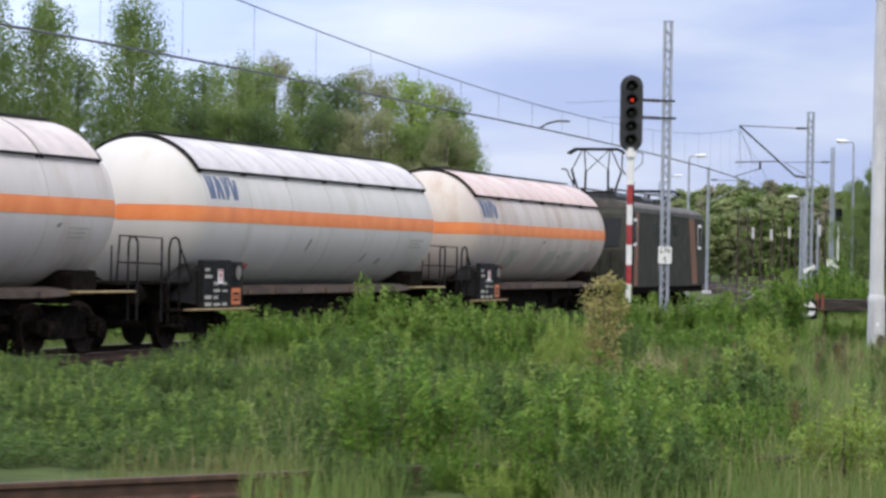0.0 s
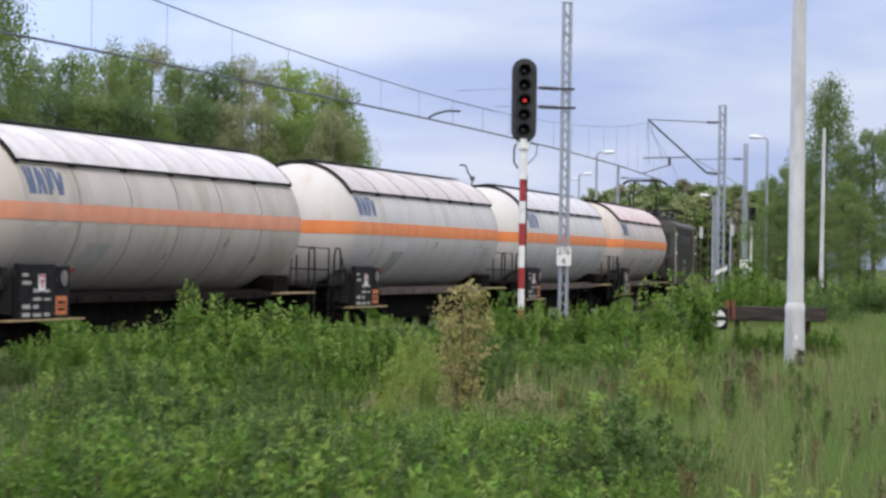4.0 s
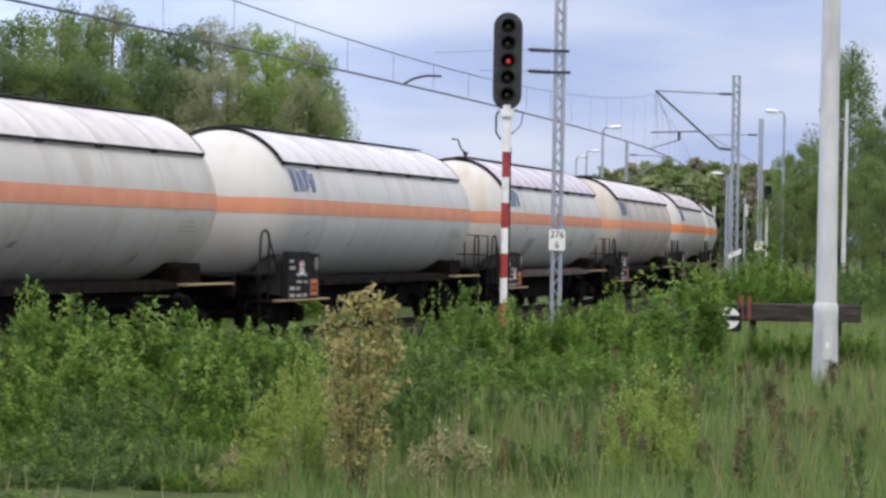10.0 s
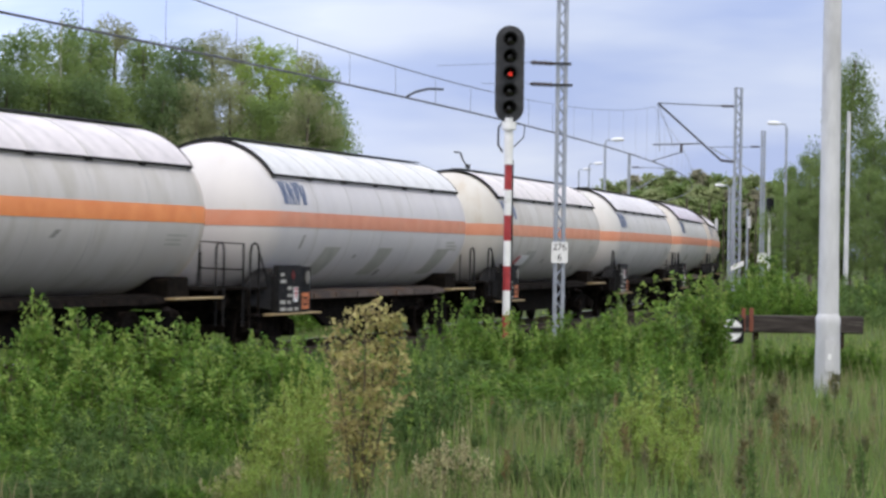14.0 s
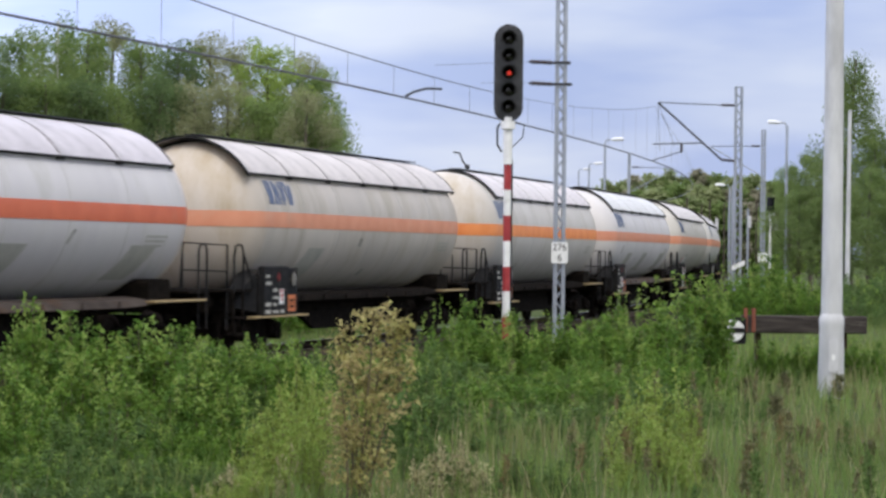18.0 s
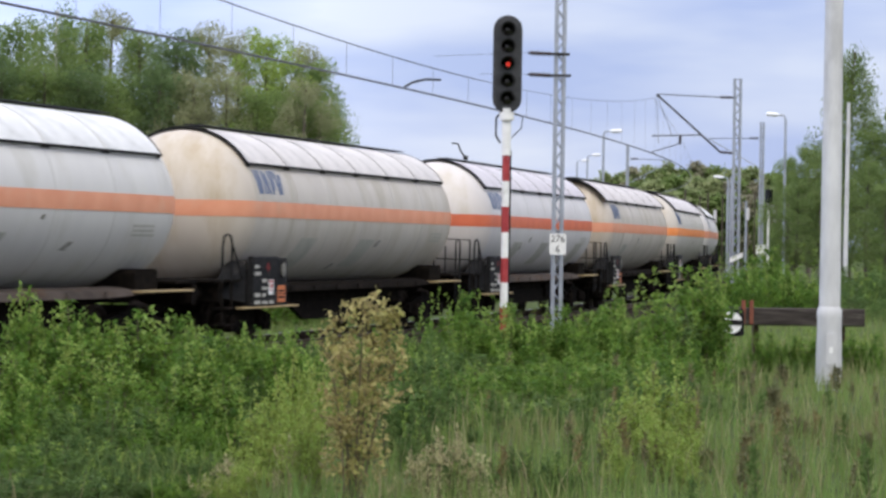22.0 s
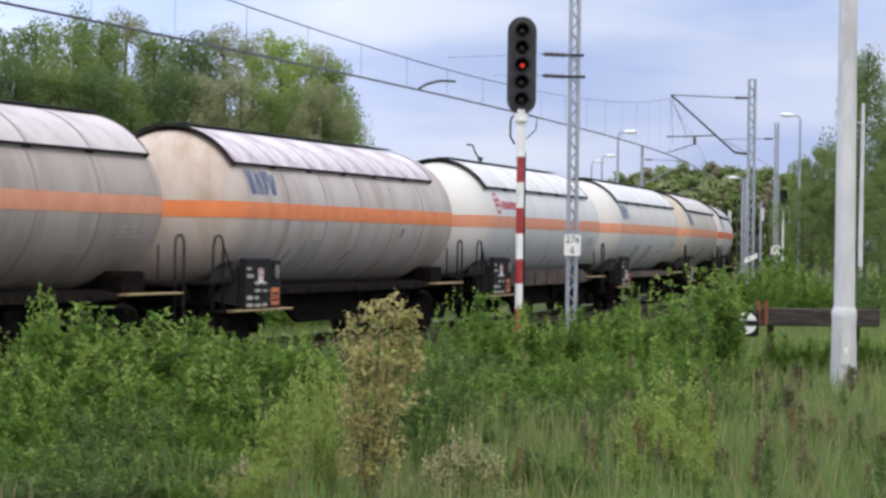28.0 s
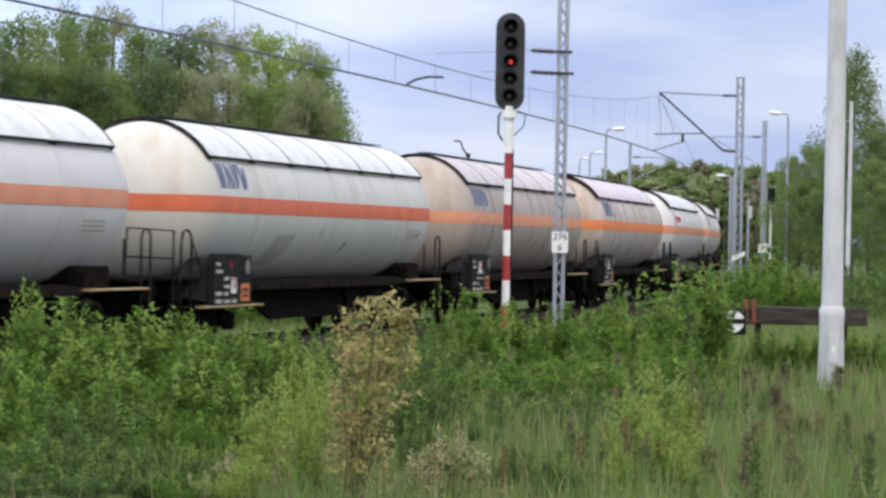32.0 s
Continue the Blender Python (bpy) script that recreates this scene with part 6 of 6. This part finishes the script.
def thicket():
    rnd = random.Random(23)
    kinds = {k: [[bush_meshes(100 + 17 * i + 3 * q + ord(k), f"leaf_{k}", w, s, n, lo, sh) for q, w in enumerate(ASPECTS)] for i in range(2)]
             for k, s, n, lo, sh in (("a", 0.040, 4400, 0.062, 0.62), ("b", 0.040, 4200, 0.07, 0.6), ("l", 0.04, 3200, 0.055, 0.6), ("g", 0.06, 480, 0.06, 0.6))}
    low = {k: [[bush_meshes(300 + 3 * q + ord(k), f"leaf_{k}", w, 0.047, 2500, 0.07, 0.6) for q, w in enumerate(ASPECTS)]] for k in "abl"}
    say = dict(a="fresh green leafy shrub in tall grass", b="dense dark green shrub in tall grass", l="lime green young shrub in tall grass", g="pale withered weeds in tall grass")
    rows = [(-330, 660, 220, 25, "b"), (-240, 610, 230, 25.5, "a"), (-150, 590, 220, 26, "a"), (-70, 600, 220, 25, "a"), (-20, 605, 200, 24.5, "a"), (45, 575, 220, 24.5, "a"), (85, 508, 120, 25, "a"), (135, 530, 170, 25.3, "a"), (195, 550, 190, 25.5, "a"), (262, 548, 170, 25.5, "a"), (325, 555, 220, 26, "a"),
            (395, 590, 210, 27, "b"), (460, 592, 220, 28, "b"), (600, 585, 180, 30, "b"), (530, 600, 170, 29, "b"), (545, 580, 120, 25.5, "a"), (505, 650, 180, 26, "b"), (345, 572, 150, 26.4, "a"), (410, 580, 160, 26.6, "a"), (470, 576, 150, 26.8, "a"), (520, 588, 130, 26.2, "a"), (375, 600, 130, 24, "a"),
            (10, 700, 360, 22.5, "b"), (150, 670, 380, 22, "a"), (300, 690, 340, 22, "b"), (420, 720, 260, 21.5, "b"), 
            (-70, 690, 280, 20.8, "b"), (60, 680, 290, 20.5, "a"), (215, 690, 280, 20.2, "b"), (345, 715, 220, 19.8, "a"), (130, 755, 300, 18.9, "b"), (295, 770, 240, 18.6, "b"), (10, 765, 290, 18.7, "a"), (400, 790, 150, 18.4, "b"),
            (210, 815, 260, 17.8, "b"), (60, 820, 260, 17.8, "b"), (345, 830, 150, 17.6, "a"), (470, 785, 110, 17.9, "l"), (420, 825, 90, 17.6, "l"), (805, 765, 130, 18.6, "b"), (762, 730, 110, 20.0, "b"), (850, 800, 110, 18.2, "b"),
            (600, 640, 80, 21.9, "l"), (668, 600, 60, 21.9, "l"), (730, 640, 120, 21, "b"), (770, 620, 150, 23, "b"), (545, 615, 90, 20, "l"), (515, 660, 90, 19.4, "l"), (575, 640, 80, 18.8, "l"), (480, 700, 100, 19, "l"), (560, 720, 80, 18.2, "l"), (60, 620, 150, 21, "a"), (180, 600, 150, 21.5, "a"), (250, 625, 140, 21, "a"), (350, 640, 140, 21, "a"), (420, 650, 120, 21, "a"), (-40, 640, 140, 21, "a"), 
            (820, 515, 150, 34, "a"), (885, 575, 220, 33.5, "a"), (960, 556, 250, 33, "a"), (925, 538, 160, 33.2, "a"), (1005, 542, 160, 33, "a"), (860, 548, 150, 33.4, "a"), (1070, 540, 160, 33, "a"), (1040, 564, 220, 32.5, "a"), (1103, 505, 80, 36, "a"), (1160, 538, 200, 33, "a"), (1222, 474, 170, 35, "a"), (1262, 478, 90, 34.5, "a"), (1200, 520, 120, 34, "b"),
            (1225, 600, 190, 31, "a"), (1120, 610, 300, 30, "a"), (800, 610, 280, 30, "b"), (905, 640, 320, 28, "a"), (1020, 630, 320, 28.5, "a"), (745, 572, 200, 32, "b"), (690, 580, 200, 32, "a"), (1180, 660, 260, 27, "b"),
            (830, 690, 340, 25.5, "a"), (960, 690, 340, 25.5, "b"), (1070, 700, 300, 26, "a"), (790, 750, 260, 23, "b"),
            (1168, 632, 125, 20.5, "l"), (1212, 668, 95, 20.3, "l"), (1135, 690, 95, 20, "l"), (1180, 720, 160, 19.4, "l"), (1110, 775, 70, 18.6, "l"), (1225, 780, 70, 18.5, "l"), (1010, 790, 120, 18.2, "b"), (930, 780, 110, 18.4, "b"), (795, 752, 70, 18.0, "g"), (830, 745, 45, 18.2, "g"), (765, 790, 60, 17.8, "g"), (430, 795, 60, 18.2, "g"), (500, 812, 70, 17.9, "g"), (395, 835, 70, 17.6, "g"), (590, 795, 60, 18.6, "g"), (860, 785, 60, 18.0, "g"), (700, 828, 60, 17.4, "g"), (540, 762, 50, 18.8, "g"), (905, 840, 60, 17.5, "g"),
           
            (1325, 455, 170, 66, "a"), (1390, 438, 170, 70, "a"), (1450, 490, 170, 72, "b"), (1360, 470, 190, 60, "a"), (1415, 480, 110, 60, "a"), (1510, 505, 170, 64, "b"),
            (1530, 470, 200, 85, "b"), (1580, 475, 200, 80, "b"), (1640, 460, 220, 85, "b")]
    for px, top, wide, d, k in rows:
        shrub(rnd.choice(kinds[k]), px, top, wide, d, say[k], rnd.uniform(0, 360), "shrubs of the thicket")
    # the undergrowth in front, down to the old siding
    for d in (17.0, 15.2, 13.4, 11.6, 9.8, 8.0, 6.2, 4.6, 3.2, 2.0):
        reach = d + 15
        x = -0.29 * reach + rnd.uniform(0, 0.4)
        while x < 0.17 * reach:
            px = 784 + 4500 * ((x + 1.75) / (d + 14) + 0.0252)
            right = px > 1330 + rnd.uniform(-90, 90) or d > 12 and x > 0.05 * d
            k = rnd.choice("aaabb") if px < 640 else rnd.choice("aaabbb") if px < 900 else rnd.choice("bbaaa") if not right else rnd.choice("lla")
            if d > 13 and x < -0.055 * d or d <= 13 and px < 600:
                k = rnd.choice("bbba")
            near_px = 784 + 4500 * ((x + 1.13) / (d + 9.25) - 0.003)
            if d < 14 and 500 < near_px < 860 and x > -0.1 * d:
                k = rnd.choice("aabl")
            weedy = px < 330 or near_px < 260
            if weedy:
                k = rnd.choice("bbbb")
            if (not right or rnd.random() < 0.08) and from_track(x, d) > 4.6 and not (weedy and d < 4) and not (d < 4 and 790 < px < 1030):
                tall = rnd.uniform(0.25, 0.5) if weedy else rnd.uniform(0.55, 1.0) * (0.75 if right else 1.0)
                if d > 12:
                    tall = min(tall, 1.75 - d * rnd.uniform(0.062, 0.075))
                if abs(x) < 0.2 * d:
                    tall = min(tall, 1.72 - d * 0.0993 + rnd.uniform(-0.1, 0.06))
                if tall < 0.16:
                    x += rnd.uniform(0.75, 1.15)
                    continue
                b = shrub(rnd.choice(low[k] if d < 14 else kinds[k]), 784 + x / d * 4500, 435 + 0.0166 * x / d * 4500 + (1.75 - tall) / d * 4500, rnd.uniform(0.95, 1.35) / d * 4500, d, say[k], rnd.uniform(0, 360), "shrubs of the thicket")
            x += rnd.uniform(0.75, 1.15)
    for px in range(1348, 1570, 34):
        shrub(kinds["a"][px % 2], px, 590 + 6 * math.sin(px), 70, 36.2, "tuft of tall fresh grass and weeds", px * 3.0, "weeds by the buffer stop")
    sapling(652, 528, 17.6, 0.68)
    # low weeds along the old rail
    for x, d, tall, k in ((-2.05, 3.0, 0.34, "a"), (-1.55, 2.7, 0.30, "a"), (-1.15, 3.1, 0.34, "a"), (-0.7, 3.3, 0.3, "l"), (-0.2, 3.5, 0.32, "a"), (-1.75, 2.5, 0.26, "l"), (-2.5, 2.6, 0.36, "b"), (-2.75, 2.4, 0.32, "b")):
        shrub(kinds[k][0], 784 + x / d * 4500, 435 + 0.0166 * x / d * 4500 + (1.75 - tall) / d * 4500, 0.6 / d * 4500, d, say[k], 300 * x, "shrubs of the thicket")
    # low growth beyond the line
    far = [bush_meshes(400 + i, "leaf_a", 1.25, 0.085, 1100, 0.09, 0.4) for i in range(2)]
    for i in range(46):
        tx, ty, h = on_track(-30 + i * 2.3)
        off = 6.2 + rnd.uniform(-0.5, 1.2)
        x, y = tx - off * math.cos(h), ty + off * math.sin(h)
        b = thing("bush", pose(x, y, lie(x, y) - 0.03), "low bright green growth beyond the railway line", "bush", "shrubs beyond the line")
        for name, me in zip(("branchwork", "foliage"), far[i % 2]):
            part(name, me, None, b, m=pose(0, 0, 0, 0, 0, i * 77) @ Matrix.Diagonal((2.1, 2.1, rnd.uniform(0.8, 1.15), 1)))
    # seed stalks and seedlings all over the grass
    stalks = []
    for i in range(5):
        rs = np.random.RandomState(60 + i)
        u = rs.uniform(0.12, 1, 170)
        a = rs.uniform(0, 6.28, 170)
        r = (1.08 - u) * 0.16 * rs.uniform(0, 1, 170) + 0.015
        stalks.append((Geo().tube([(0, 0, 0), (0.02, 0.01, 0.5), (0.0, 0.02, 0.97)], [0.012, 0.01, 0.004], 5).mesh("stem", M["stem"]),
                       leaves_mesh("leaves", np.stack([np.cos(a) * r, np.sin(a) * r, u], 1), 0.16, ("pine", "dock", "leaf_b", "leaf_b", "pine")[i], rs, -0.8, 0.16)))
    for i in range(165):
        d = rnd.uniform(17.2, 31) if i < 110 else rnd.uniform(5, 16.5)
        x, y = spot(rnd.uniform(860, 1570), d) if i < 110 else (rnd.uniform(0.4, 0.19 * (d + 12)), d)
        k = rnd.randrange(5)
        h = rnd.uniform(0.2, 0.48)
        sd = thing("weed_stalk", pose(x, y, lie(x, y) - 0.01), "rusty brown dock stalk standing in the grass" if k == 1 else "dark upright weed stalk standing in the grass", "weed", "weeds in the grass")
        for name, me in zip(("stem", "leaves"), stalks[k]):
            part(name, me, None, sd, m=pose(0, 0, 0, rnd.uniform(-6, 6), rnd.uniform(-6, 6), i * 51) @ Matrix.Diagonal((h * 0.9, h * 0.9, h, 1)))
    # pine seedlings in the grass
    for px, top, d in ((1330, 660, 31), (1395, 652, 31), (1490, 655, 31), (1425, 745, 24), (1160, 790, 20.5), (1260, 800, 20), (1540, 770, 22), (1380, 690, 27)):
        x, y = spot(px, d)
        z0 = lie(x, y)
        h = high(top, px, d) - z0
        rs = np.random.RandomState(px)
        sd = thing("pine_seedling", pose(x, y, z0), "small brownish pine seedling in the grass", "seedling", "pine seedlings")
        part("stem", Geo().tube([(0, 0, 0), (0.01, 0, h)], [0.012, 0.004], 5), M["stem"], sd)
        u = rs.uniform(0.15, 1, 420)
        a = rs.uniform(0, 6.28, 420)
        r = (1.05 - u) * 0.14 * rs.uniform(0, 1, 420) + 0.02
        part("needles", leaves_mesh("needles", np.stack([np.cos(a) * r, np.sin(a) * r, u * h], 1), 0.09, "pine", rs, -0.6, 0.12), None, sd)


def blades(name, n, near, far, material, tall, wide, seed, label):
    """Grass blades in one mesh, over the wedge of land before the camera."""
    rs = np.random.RandomState(seed)
    d = np.exp(rs.uniform(math.log(near + 17), math.log(far + 17), n)) - 17
    x = rs.uniform(-0.27, 0.215, n) * (d + 19)
    keep = []
    z = np.empty(n)
    for i in range(n):
        r = from_track(x[i], d[i])
        bare = (x[i] + 1.75) / (d[i] + 14) < -0.105 and d[i] < 22
        keep.append((r > (7.5 if bare else 4.3) or r < -2.6) and (not bare or noise.noise((x[i] * 0.8, d[i] * 0.8, 7)) > 0.25) and noise.noise((x[i] * 0.45, d[i] * 0.45, seed)) > (-0.55 if d[i] > 34 or d[i] > 12 and x[i] > 0.018 * d[i] or (x[i] + 1.75) / (d[i] + 14) > 0.02 else 0.1))
        z[i] = lie(x[i], d[i]) - 0.02
    keep = np.array(keep)
    x, d, z = x[keep], d[keep], z[keep]
    n = len(x)
    h = tall * rs.uniform(0.45, 1.25, n)
    a = rs.uniform(0, 2 * math.pi, n)
    w = wide * rs.uniform(0.7, 1.3, n) * (1 + d / 60)
    lean = rs.uniform(0.05, 0.45, n) * h
    dx, dy = np.cos(a), np.sin(a)
    b = rs.uniform(0, 2 * math.pi, n)
    sx, sy = np.cos(b) * w, np.sin(b) * w
    p0 = np.stack([x - sx, d - sy, z], 1)
    p1 = np.stack([x + sx, d + sy, z], 1)
    p2 = np.stack([x + sx * 0.7 + dx * lean * 0.35, d + sy * 0.7 + dy * lean * 0.35, z + h * 0.6], 1)
    p3 = np.stack([x - sx * 0.7 + dx * lean * 0.35, d - sy * 0.7 + dy * lean * 0.35, z + h * 0.6], 1)
    p4 = np.stack([x + dx * lean, d + dy * lean, z + h], 1)
    v = np.stack([p0, p1, p2, p3, p4], 1).reshape(-1, 3)
    i = np.arange(n) * 5
    f = np.stack([i, i + 1, i + 2, i + 3], 1).tolist() + np.stack([i + 3, i + 2, i + 4], 1).tolist()
    me = bpy.data.meshes.new(name)
    me.from_pydata(v.tolist(), [], f)
    me.materials.append(M[material])
    tagged(part(name, me), label, "grass", kind="stuff")


woods()
thicket()
blades("grass", 120000, 1.0, 75.0, "grass", 0.28, 0.0052, 3, "tall fresh green grass over the verge")
blades("dry_grass", 10000, 1.0, 45.0, "drygrass", 0.42, 0.0028, 4, "sparse dry straw-coloured stalks in the grass")


# ---- movement ----
# how far wagon 5's rear shield end has come along the track
RUN = [(0, -76.3), (3, -50.4), (6, -25.2), (9, -0.2), (13, 33.5), (19, 84.1), (23, 118.1), (26, 143.5), (29, 168.3), (31, 185.1), (32, 193.6)]
# degrees by which the tawny sapling leans
LEAN = [(0, 0), (3, 1), (6, -1), (9, 1), (12, 0), (16, 4), (18, 5.5), (20, 4.5), (23, 1.5), (26, 4), (29, 3), (32, 7)]


def motions():
    ts = [i * 0.5 for i in range(65)]
    run = [float(np.interp(t, [r[0] for r in RUN], [r[1] for r in RUN])) for t in ts]
    for ob, ahead, pivot in TRAIN:
        rows = []
        for t, s in zip(ts, run):
            x0, y0, _ = on_track(s + ahead - pivot)
            x1, y1, _ = on_track(s + ahead + pivot)
            rows.append((t, pose((x0 + x1) / 2, (y0 + y1) / 2, RAIL, 0, 0, math.degrees(math.atan2(y1 - y0, x1 - x0)))))
        walk(ob, rows)
    spin = [i * 2 / 30 for i in range(481)]
    far = [math.degrees(float(np.interp(t, [r[0] for r in RUN], [r[1] for r in RUN])) / 0.46) for t in spin]
    for w, dx in WHEELS:
        walk(w, [(t, pose(dx, 0, 0.46, 0, q, 0)) for t, q in zip(spin, far)])
    # the aspect drops from the upper lamp to the red one as the engine passes
    for lamp, z, pitch in LAMPS:
        walk(lamp, [(0, pose(0.012, 0, z + pitch)), (0.1, pose(0.012, 0, z + pitch)), (0.2, pose(0.012, 0.06, z + pitch)), (0.4, pose(0.012, 0.06, z)), (0.5, pose(0.012, 0, z)), (32, pose(0.012, 0, z))])
    for b, px, d in BUSHES:
        if d > 28 or d < 17.5:
            continue
        tawny = px == 652
        home = b.matrix_basis.copy()
        rows = []
        for i, t in enumerate(i * 1.0 for i in range(33)):
            lean = float(np.interp(t, [r[0] for r in LEAN], [r[1] for r in LEAN])) if tawny else 0.0
            rows.append((t, home @ pose(0, 0, 0, 0, lean + 1.6 * noise.noise((t * 0.45, px * 0.37, d)), 0)))
        walk(b, rows)


motions()
